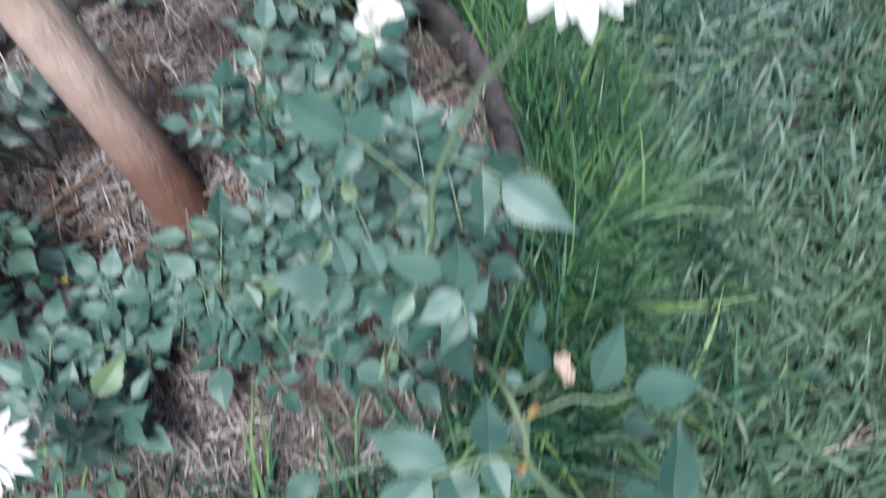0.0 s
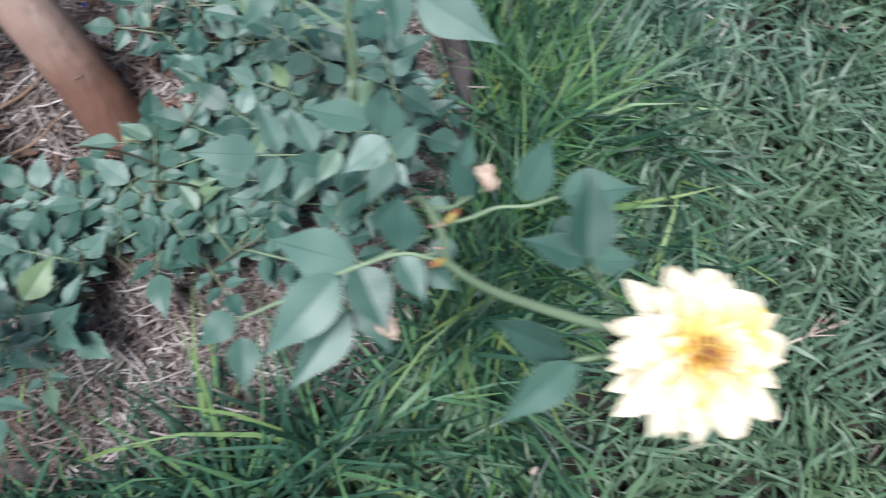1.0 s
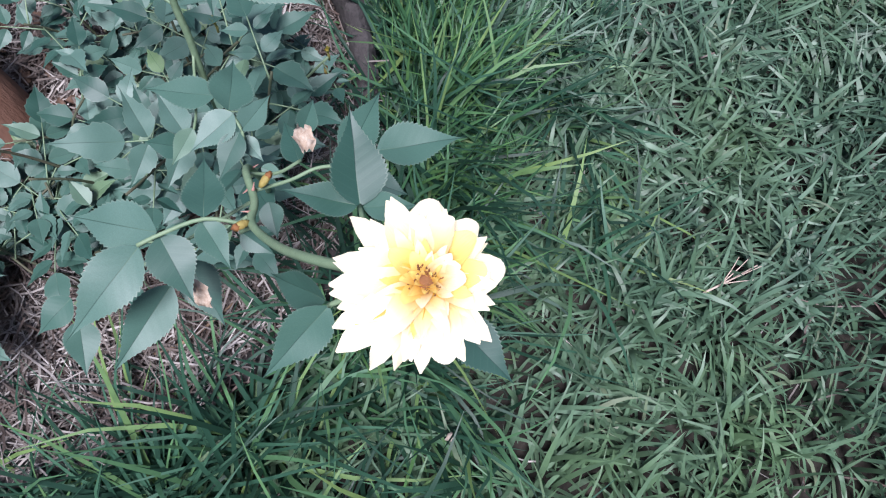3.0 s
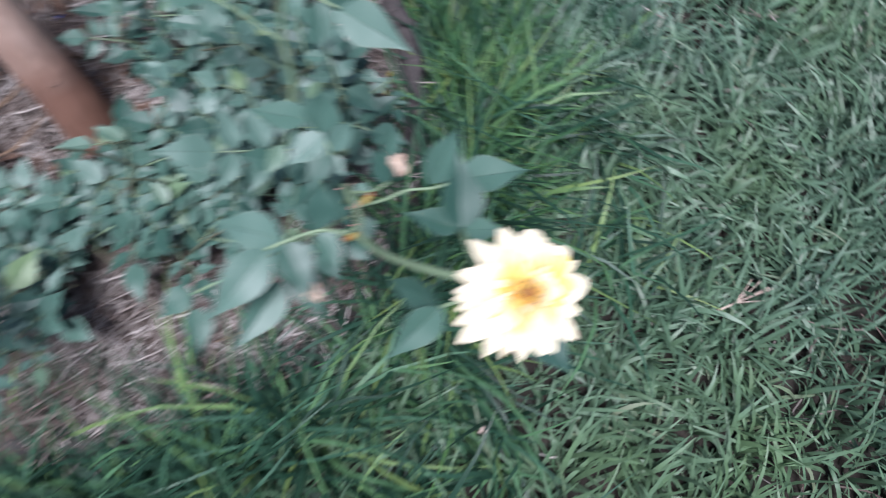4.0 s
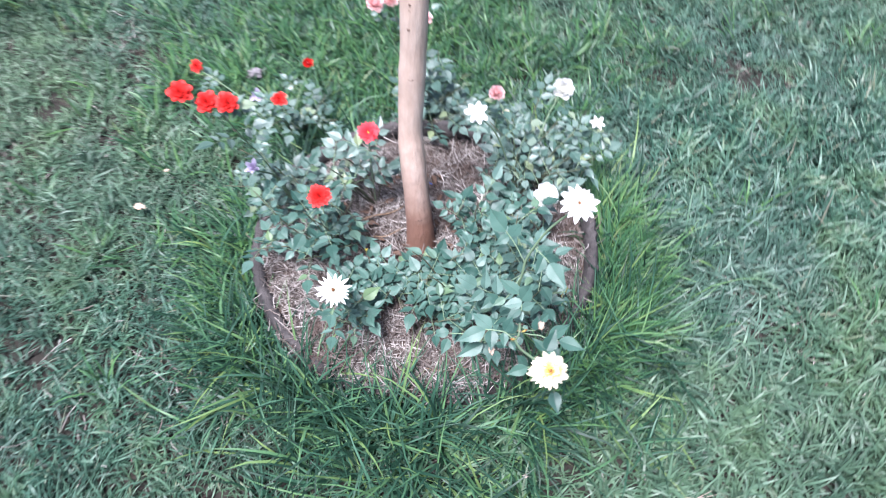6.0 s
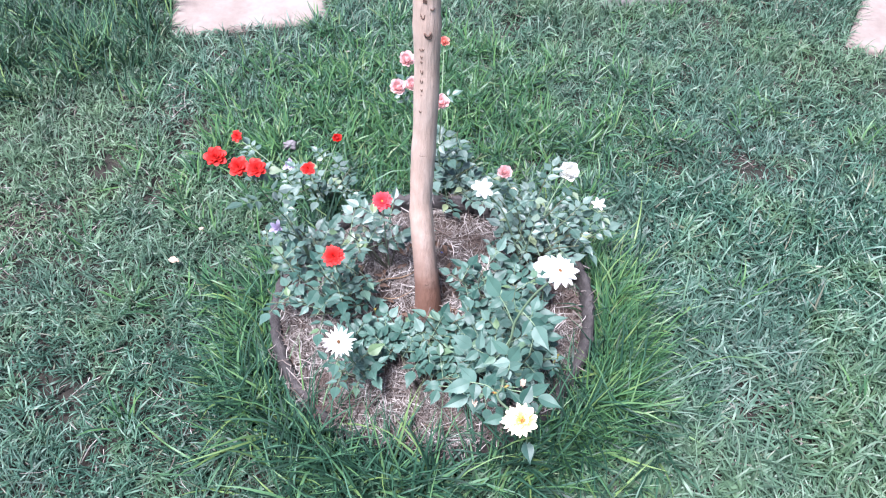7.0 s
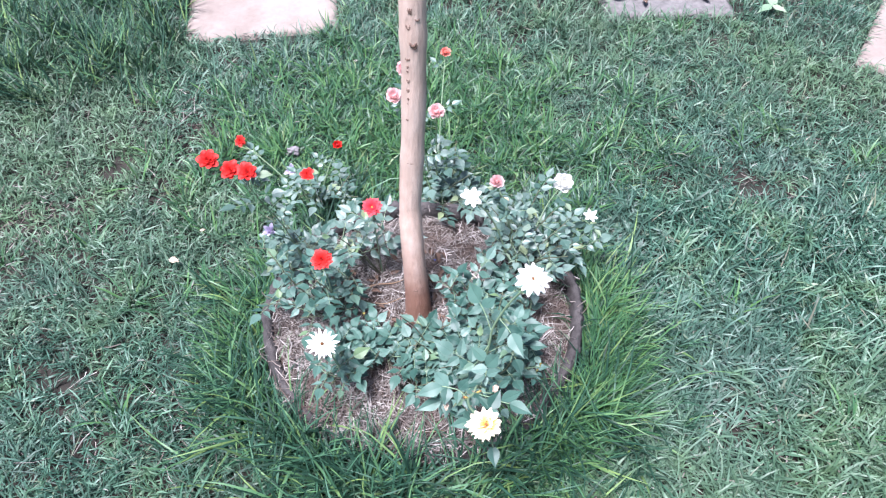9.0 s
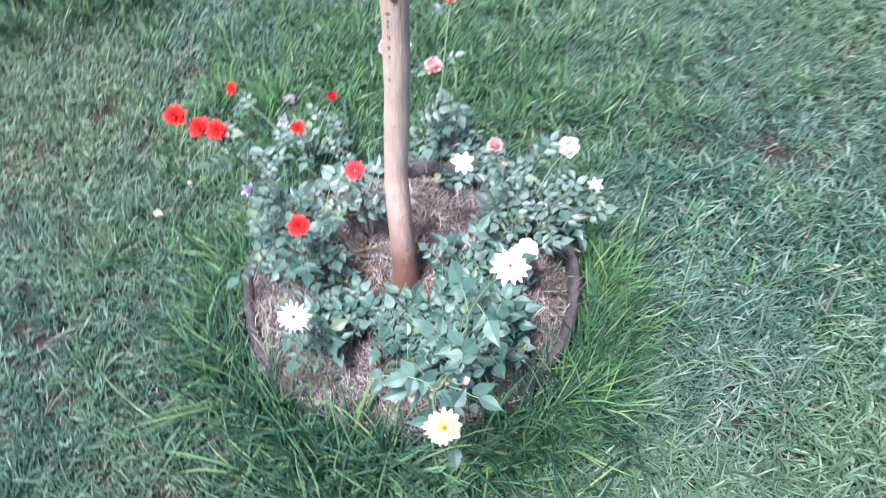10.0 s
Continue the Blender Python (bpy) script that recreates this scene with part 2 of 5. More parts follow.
# ---- mesh helpers ----
def mesh_from(name, verts, faces, smooth=True):
    me = bpy.data.meshes.new(name)
    me.from_pydata([tuple(v) for v in verts], [], faces)
    if smooth:
        me.polygons.foreach_set("use_smooth", [True] * len(me.polygons))
    me.update()
    return me


WORLD = {}


def part(name, me, material, parent, label="", m=None):
    """Links a mesh as one object under a thing or a part, at the world pose m."""
    if not me.materials:
        me.materials.append(material)
    ob = new(name, me)
    w = m if m is not None else Matrix.Identity(4)
    WORLD[ob] = w
    if parent is not None:
        ob.parent = parent
        ob.matrix_basis = WORLD[parent].inverted() @ w
    else:
        ob.matrix_basis = w
    if label:
        tagged(ob, label)
    return ob


def thing(name, at, label, category, group="", kind=""):
    e = new(name)
    e.empty_display_size = 0.02
    w = Matrix.Translation(at)
    e.matrix_basis = w
    WORLD[e] = w
    return tagged(e, label, category, group, kind)


def tube(name, points, radii, sides=7, closed=True):
    """A tapered tube along points."""
    pts = [Vector(q) for q in points]
    verts, faces = [], []
    ref = Vector((0.31, 0.83, 0.47)).normalized()
    for i, q in enumerate(pts):
        d = (pts[min(i + 1, len(pts) - 1)] - pts[max(i - 1, 0)]).normalized()
        u = d.cross(ref).normalized()
        w = d.cross(u)
        for k in range(sides):
            a = 2 * math.pi * k / sides
            verts.append(q + (u * math.cos(a) + w * math.sin(a)) * radii[i])
    for i in range(len(pts) - 1):
        for k in range(sides):
            a, b = i * sides + k, i * sides + (k + 1) % sides
            faces.append((a, b, b + sides, a + sides))
    if closed:
        faces.append(tuple(range(sides))[::-1])
        faces.append(tuple(range((len(pts) - 1) * sides, len(pts) * sides)))
    return mesh_from(name, verts, faces)


def smooth_line(points, steps=6):
    """Catmull-Rom line through points."""
    p = [Vector(q) for q in points]
    p = [p[0] * 2 - p[1]] + p + [p[-1] * 2 - p[-2]]
    line = []
    for i in range(1, len(p) - 2):
        for s in range(steps):
            t = s / steps
            a, b, c, d = p[i - 1], p[i], p[i + 1], p[i + 2]
            line.append(0.5 * (2 * b + (c - a) * t + (2 * a - 5 * b + 4 * c - d) * t * t + (3 * b - a - 3 * c + d) * t ** 3))
    line.append(p[-2])
    return line


def lump(name, size, seed, detail=2, rough=0.25):
    """An uneven stone-like lump."""
    bm = bmesh.new()
    bmesh.ops.create_icosphere(bm, subdivisions=detail, radius=1.0)
    for v in bm.verts:
        k = 1 + rough * noise.noise(v.co * 1.7 + Vector((seed, 0, 0))) + 0.4 * rough * noise.noise(v.co * 5 + Vector((0, seed, 0)))
        v.co = Vector((v.co.x * size[0], v.co.y * size[1], v.co.z * size[2])) * k
    me = bpy.data.meshes.new(name)
    bm.to_mesh(me)
    bm.free()
    me.polygons.foreach_set("use_smooth", [True] * len(me.polygons))
    return me


# ---- ground ----
RING = (0.0, 0.033)


def oval(d):
    """How far the ring reaches to the front (d < 0) and to the back, in parts of its radius."""
    return np.where(d < 0, 0.975, 0.895)


def ground_z(x, y):
    return 0.008 * np.sin(2.1 * x + 0.7) * np.cos(1.7 * y - 0.4) + 0.004 * np.sin(6.3 * x - 4.1 * y)


def ground_sheet():
    fine = list(np.linspace(-3, 3, 81))
    far = [3.6, 4.6, 6.5, 10, 18, 40, 100, 300]
    axis = [-a for a in far[::-1]] + fine + far
    n = len(axis)
    verts = [(x, y, float(ground_z(x, y)) if max(abs(x), abs(y)) < 3.1 else 0.0) for y in axis for x in axis]
    faces = [(j * n + i, j * n + i + 1, j * n + n + i + 1, j * n + n + i) for j in range(n - 1) for i in range(n - 1)]
    return mesh_from("ground", verts, faces)


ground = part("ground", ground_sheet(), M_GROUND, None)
tagged(ground, "dark soil with thatch under the lawn", "ground", kind="structure")


# ---- planting ring: an old tyre set into the lawn ----
def rim_lift(a):
    """How far the rim stands above or below its usual height at an angle."""
    return 0.012 * noise.noise(Vector((math.cos(a) * 1.5, math.sin(a) * 1.5, 9.0))) + 0.005 * noise.noise(Vector((math.cos(a) * 7, math.sin(a) * 7, 4.0))) - 0.034 * max(-math.sin(a), 0) ** 1.5


def ring_band(name, profile, n=260):
    """A band round the planting ring; profile: (offset from the ring's radius, height)."""
    k = len(profile)
    verts, faces = [], []
    for i in range(n):
        a = 2 * math.pi * i / n
        wob = 0.006 * noise.noise(Vector((math.cos(a) * 2, math.sin(a) * 2, 3.0)))
        lift = rim_lift(a)
        for dr, z in profile:
            chip = 0.0046 * noise.noise(Vector((math.cos(a) * 24, math.sin(a) * 24, z * 60))) + 0.0030 * noise.noise(Vector((math.cos(a) * 70, math.sin(a) * 70, z * 120)))
            r = 0.309 + dr + wob + chip
            verts.append((RING[0] + r * math.cos(a), RING[1] + r * float(oval(math.sin(a))) * math.sin(a), z + (lift + chip if z > 0.05 else 0)))
    for i in range(n):
        for j in range(k - 1):
            a, b = i * k + j, ((i + 1) % n) * k + j
            faces.append((a, b, b + 1, a + 1))
    return mesh_from(name, verts, faces)


tyre = thing("tyre_planter", (RING[0], RING[1], 0), "weathered grey old tyre half buried in the lawn as planting ring", "tyre")
part("tread", ring_band("tread", [(0.003, -0.03), (0.004, 0.026), (0.001, 0.029), (0.001, 0.034), (0.004, 0.037), (0.003, 0.058), (0.000, 0.061), (0.000, 0.066), (0.002, 0.069), (0.001, 0.086), (-0.001, 0.096), (-0.005, 0.101)]), M_TYRE, tyre)
part("sidewall", ring_band("sidewall", [(-0.005, 0.101), (-0.007, 0.1030), (-0.009, 0.1015), (-0.011, 0.1030), (-0.014, 0.1010), (-0.017, 0.0985), (-0.020, 0.090), (-0.021, 0.078), (-0.019, 0.070), (-0.021, 0.060), (-0.020, 0.02)]), M_TYRE, tyre)


def mulch_z(x, y):
    dx, dy = x - RING[0], (y - RING[1]) / oval(y - RING[1])
    r = np.sqrt(dx * dx + dy * dy)
    z = 0.088 - 0.012 * (r / 0.29) ** 4 - 0.016 * np.clip(-dy / 0.29, 0, 1) ** 1.5 - 0.016 * np.clip(dy / 0.29, 0, 1) ** 2
    z = z + 0.006 * np.sin(23 * x + 1.3) * np.cos(19 * y) + 0.004 * np.sin(41 * x - 37 * y)
    z = z - 0.045 * np.exp(-((x - 0.20) ** 2 + (y - 0.18) ** 2) / 0.0025) - 0.045 * np.exp(-((x + 0.21) ** 2 + (y - 0.14) ** 2) / 0.002)
    z = z - 0.010 * np.exp(-((r - 0.29) ** 2) / 0.0006) * np.clip(dx / 0.2, 0, 1)
    z = z - 0.034 * np.exp(-((x + 0.004) ** 2 + (y - 0.018) ** 2) / 0.0026)
    return z


def mulch_mesh():
    verts, faces = [(RING[0], RING[1], float(mulch_z(RING[0], RING[1])))], []
    rings, n = 16, 60
    for j in range(1, rings + 1):
        r = 0.289 * j / rings
        for i in range(n):
            a = 2 * math.pi * i / n
            x, y = RING[0] + r * math.cos(a), RING[1] + r * float(oval(math.sin(a))) * math.sin(a)
            verts.append((x, y, float(mulch_z(x, y))))
    for i in range(n):
        faces.append((0, 1 + i, 1 + (i + 1) % n))
        for j in range(rings - 1):
            a, b = 1 + j * n + i, 1 + j * n + (i + 1) % n
            faces.append((a, a + n, b + n, b))
    return mesh_from("mulch", verts, faces)


soil = part("planting_soil", mulch_mesh(), M_SOIL, None)
tagged(soil, "brown soil mounded inside the tyre under dry straw", "soil", kind="stuff")


# ---- blades: grass and straw as strips ----
def strips(name, material, base, heading, length, width, rise, bend, segments=3, taper=True):
    """One mesh of many narrow strips; all arguments but the first two are arrays of one length."""
    n = len(length)
    prof = [0.7, 1.0, 0.85, 0.55][:segments] if taper else [0.9] + [1.0] * (segments - 1)
    rows, pos = [], base.copy()
    step = length / segments
    drift = 0.75 * np.sin(heading * 17.0)
    for s in range(segments):
        h = heading + drift * s / segments
        side = np.stack([-np.sin(h), np.cos(h), 0.70 * np.sin(heading * 7.0 + 0.9 * s)], 1)
        w = side * (width * prof[s] * 0.5)[:, None]
        rows += [pos - w, pos + w]
        e = rise - bend * (s + 0.5) / segments
        d = np.stack([np.cos(e) * np.cos(h), np.cos(e) * np.sin(h), np.sin(e)], 1)
        pos = pos + d * step[:, None]
    if taper:
        rows.append(pos)
    else:
        w = side * (width * 0.45)[:, None]
        rows += [pos - w, pos + w]
    per = len(rows)
    co = np.stack(rows, 1).reshape(-1, 3)
    start = (np.arange(n) * per)[:, None]
    quads = segments - 1 if taper else segments
    q = np.concatenate([start + np.array([2 * s, 2 * s + 1, 2 * s + 3, 2 * s + 2])[None] for s in range(quads)], 1).reshape(n, quads, 4)
    loops = q.reshape(n, -1)
    counts = np.full((n, quads), 4)
    if taper:
        t = start + np.array([2 * quads, 2 * quads + 1, 2 * quads + 2])[None]
        loops = np.concatenate([loops, t], 1)
        counts = np.concatenate([counts, np.full((n, 1), 3)], 1)
    loops, counts = loops.reshape(-1), counts.reshape(-1)
    me = bpy.data.meshes.new(name)
    me.vertices.add(len(co))
    me.vertices.foreach_set("co", co.astype(np.float32).reshape(-1))
    me.loops.add(len(loops))
    me.loops.foreach_set("vertex_index", loops.astype(np.int32))
    me.polygons.add(len(counts))
    me.polygons.foreach_set("loop_start", np.concatenate([[0], np.cumsum(counts)[:-1]]).astype(np.int32))
    me.polygons.foreach_set("use_smooth", np.ones(len(counts), bool))
    me.update(calc_edges=True)
    me.materials.append(material)
    ob = new(name, me)
    return ob


SLABS = [(-0.558, 1.300, 0.450, 0.450, 10.5), (1.500, 1.075, 0.450, 0.450, -30.0), (0.690, 1.425, 0.400, 0.420, 4.7)]


def on_slab(x, y):
    hit = np.zeros(len(x), bool)
    for cx, cy, sx, sy, turn in SLABS:
        c, s = math.cos(radians(turn)), math.sin(radians(turn))
        u, v = (x - cx) * c + (y - cy) * s, -(x - cx) * s + (y - cy) * c
        hit |= (np.abs(u) < sx / 2) & (np.abs(v) < sy / 2)
    return hit


def soft(x, y, s, k):
    """A smooth random field between -1 and 1."""
    return np.sin(s * x + k) * np.cos(s * 1.13 * y - 2 * k) * 0.6 + 0.4 * np.sin(s * 2.3 * (x + y) + 3 * k)


def bare(x, y):
    """How bare the turf is."""
    spots = [(0.60, -0.15, 0.10, 0.8), (-0.43, -0.20, 0.06, 0.8), (-0.95, 0.30, 0.12, 0.5), (0.33, -0.30, 0.05, 0.6), (0.75, 0.42, 0.09, 0.4), (-0.62, 0.75, 0.10, 0.45), (0.3, 0.55, 0.07, 0.4)]
    b = np.zeros(len(x))
    for cx, cy, r, k in spots:
        b = np.maximum(b, 0.65 * k * np.exp(-((x - cx) ** 2 + (y - cy) ** 2) / (r * r)))
    return b


NEAR = (-0.15, 1.05, -0.85, 0.40)


def lawn(name, n, x0, x1, y0, y1, zone="middle", size=1.0, segments=3):
    tufts_ = n // 15
    which = RNG.integers(0, tufts_, n)
    off = RNG.normal(0, 0.0105 * size, (2, n))
    x, y = RNG.uniform(x0, x1, tufts_)[which] + off[0], RNG.uniform(y0, y1, tufts_)[which] + off[1]
    lean = RNG.uniform(0, 6.28, tufts_)[which]
    tall = np.clip(RNG.lognormal(0, 0.20, tufts_), 0.6, 1.3)[which]
    r = np.hypot(x - RING[0], (y - RING[1]) / oval(y - RING[1]))
    keep = (r > 0.318) & ~on_slab(x, y) & (RNG.uniform(0, 1, n) > np.maximum(bare(x, y), 0.56 * np.clip((0.43 + 0.13 * np.clip(-y * 4 - 0.6, 0, 1) - r) / 0.07, 0, 1) * np.clip(0.3 - y * 4, 0, 1)) + 0.52 * np.clip((-0.32 - y) / 0.2, 0, 1) + 0.58 * np.clip((y + 0.2 * np.abs(x) - 1.12) / 0.3, 0, 1) * (zone != "far"))
    inside = (x > NEAR[0]) & (x < NEAR[1]) & (y > NEAR[2]) & (y < NEAR[3])
    d = np.hypot((x - 0.05) * 0.92, y - 0.45) + 0.25 * soft(x, y, 1.7, 0.3)
    if zone == "near":
        keep &= inside
    elif zone == "middle":
        keep &= ~inside & (RNG.uniform(0, 1, n) < np.clip((1.95 - d) / 0.25, 0, 1))
    else:
        keep &= RNG.uniform(0, 1, n) < np.where(d > 1.62, np.exp(-np.clip(d - 1.9, 0, 9) / 0.9), 0.0)
    x, y, off, lean, tall = x[keep], y[keep], off[:, keep], lean[keep], tall[keep]
    n = len(x)
    tuft = soft(x, y, 9.0, 1.0)
    base = np.stack([x, y, ground_z(x, y) - 0.003 + 0.022 * RNG.uniform(0, 1, n) ** 1.5], 1)
    fan = np.arctan2(off[1] + 0.008 * size * np.sin(lean), off[0] + 0.008 * size * np.cos(lean)) + RNG.normal(0, 0.5, n)
    heading = np.where(RNG.uniform(0, 1, n) < 0.72, fan, 3.0 * soft(x, y, 2.3, 0.6) + RNG.normal(0, 1.5, n))
    long_ = 1 - 0.28 * np.exp(-((x + 0.75) / 0.45) ** 2 - ((y - 0.45) / 0.45) ** 2) + 0.30 * np.clip((y - 1.0) / 0.3, 0, 1) + 0.4 * np.clip((-0.75 - x) / 0.4, 0, 1) * np.clip((y - 0.5) / 0.4, 0, 1)
    length = size * long_ * tall * (0.046 + 0.012 * tuft) * np.minimum(RNG.lognormal(-0.08, 0.40, n), 1.45)
    width = size * ((0.0022 if zone == "near" else 0.0016) + 0.0027 * RNG.uniform(0, 1, n) ** 1.2)
    rise = np.clip(RNG.normal(0.82, 0.34, n) + 0.35 * np.clip((-0.33 - y) / 0.2, 0, 1) + 0.3 * np.clip((y - 1.0) / 0.3, 0, 1), 0.08, 1.45)
    bend = RNG.uniform(0.2, 1.5, n)
    ob = strips(name, M_LAWN, base, heading, length, width, rise, bend, segments)
    return tagged(ob, "short bluish-green lawn grass with lying blades", "grass", kind="stuff")


lawn("lawn_grass", 66000, NEAR[0], NEAR[1], NEAR[2], NEAR[3], "near", 1.04, 4)
lawn("lawn_grass", 700000, -2.15, 2.25, -1.55, 2.45, "middle", 0.80, 3)
lawn("lawn_grass", 130000, -5.0, 5.0, -4.5, 5.4, "far", 1.5)


def thatch():
    """Dry strands on the bare spots of the lawn."""
    n = 26000
    x, y = RNG.uniform(-1.5, 1.6, n), RNG.uniform(-0.75, 1.5, n)
    keep = (RNG.uniform(0, 1, n) < 0.10 + 2.4 * bare(x, y)) & (np.hypot(x - RING[0], (y - RING[1]) / oval(y - RING[1])) > 0.33) & ~on_slab(x, y)
    x, y = x[keep], y[keep]
    n = len(x)
    ob = strips("thatch", M_STRAW, np.stack([x, y, ground_z(x, y) + RNG.uniform(0.004, 0.022, n)], 1), RNG.uniform(0, 6.28, n), RNG.lognormal(math.log(0.03), 0.4, n), RNG.uniform(0.0008, 0.0018, n), RNG.normal(0.05, 0.15, n), RNG.normal(0.1, 0.25, n), 2, False)
    return tagged(ob, "dry straw-coloured thatch strands in the lawn", "thatch", kind="stuff")


thatch()


def tall_grass():
    n, clumps = 7600, 360
    which = RNG.integers(0, clumps, n)
    a = RNG.uniform(0, 2 * math.pi, clumps)[which] + RNG.normal(0, 0.035, n)
    out_ = np.abs(RNG.normal(0, 0.055, clumps))[which]
    edge = which < 30
    a = np.where(edge, RNG.normal(-1.85, 0.42, clumps)[which] + RNG.normal(0, 0.03, n), a)
    out_ = np.where(edge, 0.2 * out_, out_)
    lean = RNG.normal(0, 1.6, clumps)[which]
    tone = RNG.lognormal(0, 0.18, clumps)[which]
    front = np.clip(-np.sin(a), 0, 1)
    right = np.clip(np.cos(a), 0, 1)
    keep = RNG.uniform(0, 1, n) < 0.36 + 0.60 * front + 0.40 * right
    a, out_, lean, tone = a[keep], out_[keep], lean[keep], tone[keep]
    front, right = front[keep], right[keep]
    n = len(a)
    r = 0.316 + out_ * (1 + 1.2 * front) + np.abs(RNG.normal(0, 0.013, n))
    x, y = RING[0] + r * np.cos(a), RING[1] + r * oval(np.sin(a)) * np.sin(a)
    base = np.stack([x, y, ground_z(x, y) - 0.004], 1)
    heading = a + lean + RNG.normal(0, 0.75, n)
    over = (RNG.uniform(0, 1, n) < 0.62 * front) & (r < 0.38)
    heading = np.where(over, a + math.pi + RNG.normal(0, 0.9, n), heading)
    length = np.clip((0.078 + 0.066 * front * np.clip(1.2 - (r - 0.33) / 0.16, 0.3, 1) + 0.010 * right) * tone * RNG.lognormal(0, 0.27, n), 0.03, 0.21)
    width = RNG.uniform(0.0024, 0.0050, n)
    rise = np.clip(RNG.normal(1.05 + 0.12 * front, 0.26, n), 0.35, 1.5)
    bend = RNG.uniform(0.3, 1.6, n)
    ob = strips("tall_grass", M_TALL, base, heading, length, width, rise, bend, 4)
    return tagged(ob, "long uncut bright green grass growing round the tyre", "grass", kind="stuff")


tall_grass()


def side_grass():
    """Brighter upright grass at the two sides of the tyre."""
    n = 2400
    left = RNG.uniform(0, 1, n) < 0.14
    a = np.where(left, RNG.normal(3.25, 0.35, n), RNG.normal(-0.28, 0.40, n))
    r = 0.322 + np.abs(RNG.normal(0, 0.045, n))
    x, y = RING[0] + r * np.cos(a), RING[1] + r * oval(np.sin(a)) * np.sin(a)
    base = np.stack([x, y, ground_z(x, y) - 0.004], 1)
    ob = strips("tall_grass", M_TUFT, base, a + RNG.normal(0.3, 1.3, n), RNG.uniform(0.07, 0.145, n), RNG.uniform(0.0024, 0.0046, n), np.clip(RNG.normal(1.15, 0.22, n), 0.4, 1.5), RNG.uniform(0.3, 1.2, n), 4)
    return tagged(ob, "bright yellow-green long grass beside the tyre", "grass", kind="stuff")


side_grass()


def tufts():
    """Bright young tufts scattered in the turf behind the ring."""
    spots = [(rnd.gauss(-0.08, 0.26), rnd.gauss(0.62, 0.22)) for _ in range(430)] + [(rnd.uniform(-1.2, 1.3), rnd.uniform(-0.6, 1.5)) for _ in range(40)]
    xs, ys, hs = [], [], []
    for sx, sy in spots:
        if math.hypot(sx - RING[0], sy - RING[1]) < 0.34 or on_slab(np.array([sx]), np.array([sy]))[0]:
            continue
        k = rnd.randint(10, 26)
        ang = RNG.uniform(0, 2 * math.pi, k)
        rr = np.abs(RNG.normal(0, 0.014, k))
        xs.append(sx + rr * np.cos(ang)), ys.append(sy + rr * np.sin(ang)), hs.append(ang + RNG.normal(0, 0.5, k))
    x, y, h = np.concatenate(xs), np.concatenate(ys), np.concatenate(hs)
    n = len(x)
    ob = strips("grass_tufts", M_TUFT, np.stack([x, y, ground_z(x, y) - 0.003], 1), h, RNG.uniform(0.050, 0.105, n), RNG.uniform(0.0026, 0.0046, n), np.clip(RNG.normal(1.1, 0.2, n), 0.5, 1.5), RNG.uniform(0.3, 1.1, n))
    return tagged(ob, "yellow-green young grass tufts in the lawn", "grass", kind="stuff")


tufts()


def corner_grass():
    """Taller, denser grass in the far corner beside the paving."""
    n, clumps = 9000, 420
    which = RNG.integers(0, clumps, n)
    x = RNG.uniform(-1.75, -0.72, clumps)[which] + RNG.normal(0, 0.014, n)
    y = RNG.uniform(0.72, 1.75, clumps)[which] + RNG.normal(0, 0.014, n)
    keep = ~on_slab(x, y) & (RNG.uniform(0, 1, n) < np.clip((y - 0.62 + 0.5 * (-0.9 - x)) / 0.35, 0, 1))
    x, y, which = x[keep], y[keep], which[keep]
    n = len(x)
    ob = strips("tall_grass", M_TALL, np.stack([x, y, ground_z(x, y) - 0.003], 1), RNG.uniform(0, 6.28, clumps)[which] + RNG.normal(0, 0.8, n), RNG.uniform(0.07, 0.14, n), RNG.uniform(0.0026, 0.0050, n), np.clip(RNG.normal(1.2, 0.2, n), 0.5, 1.5), RNG.uniform(0.2, 1.1, n), 4)
    return tagged(ob, "taller dark green grass beside the concrete slab", "grass", kind="stuff")


corner_grass()


def straw():
    n = 34000
    r, a = 0.306 * np.sqrt(RNG.uniform(0, 1, n)), RNG.uniform(0, 2 * math.pi, n)
    x, y = RING[0] + r * np.cos(a), RING[1] + r * oval(np.sin(a)) * np.sin(a)
    pit = np.maximum(np.exp(-((x - 0.20) ** 2 + (y - 0.18) ** 2) / 0.003), np.exp(-((x + 0.21) ** 2 + (y - 0.14) ** 2) / 0.003))
    foot = np.exp(-((x + 0.002) ** 2 + (y - 0.018) ** 2) / 0.0016)
    keep = RNG.uniform(0, 1, n) < 0.66 + 0.6 * soft(x, y, 17.0, 0.4) - 1.1 * pit - 0.8 * foot
    x, y = x[keep], y[keep]
    n = len(x)
    base = np.stack([x, y, mulch_z(x, y) + RNG.uniform(0.001, 0.010, n) + 0.014 * ((np.hypot(x - RING[0], (y - RING[1]) / oval(y - RING[1])) > 0.285) & (y < -0.12))], 1)
    heading = RNG.uniform(0, 2 * math.pi, n)
    length = RNG.lognormal(math.log(0.030), 0.45, n)
    ends_in = np.hypot(x + length * np.cos(heading) - RING[0], (y + length * np.sin(heading) - RING[1]) / oval(y - RING[1])) < 0.288 + 0.03 * ((y < -0.12) & (RNG.uniform(0, 1, n) < 0.6))
    base, heading, length, n = base[ends_in], heading[ends_in], length[ends_in], int(ends_in.sum())
    ob = strips("straw_mulch", M_STRAW, base, heading, length, RNG.uniform(0.0007, 0.0017, n), RNG.normal(0.04, 0.18, n), RNG.normal(0.15, 0.25, n), 2, False)
    return tagged(ob, "pale dry grass clippings spread over the soil in the tyre", "straw", kind="stuff")


straw()


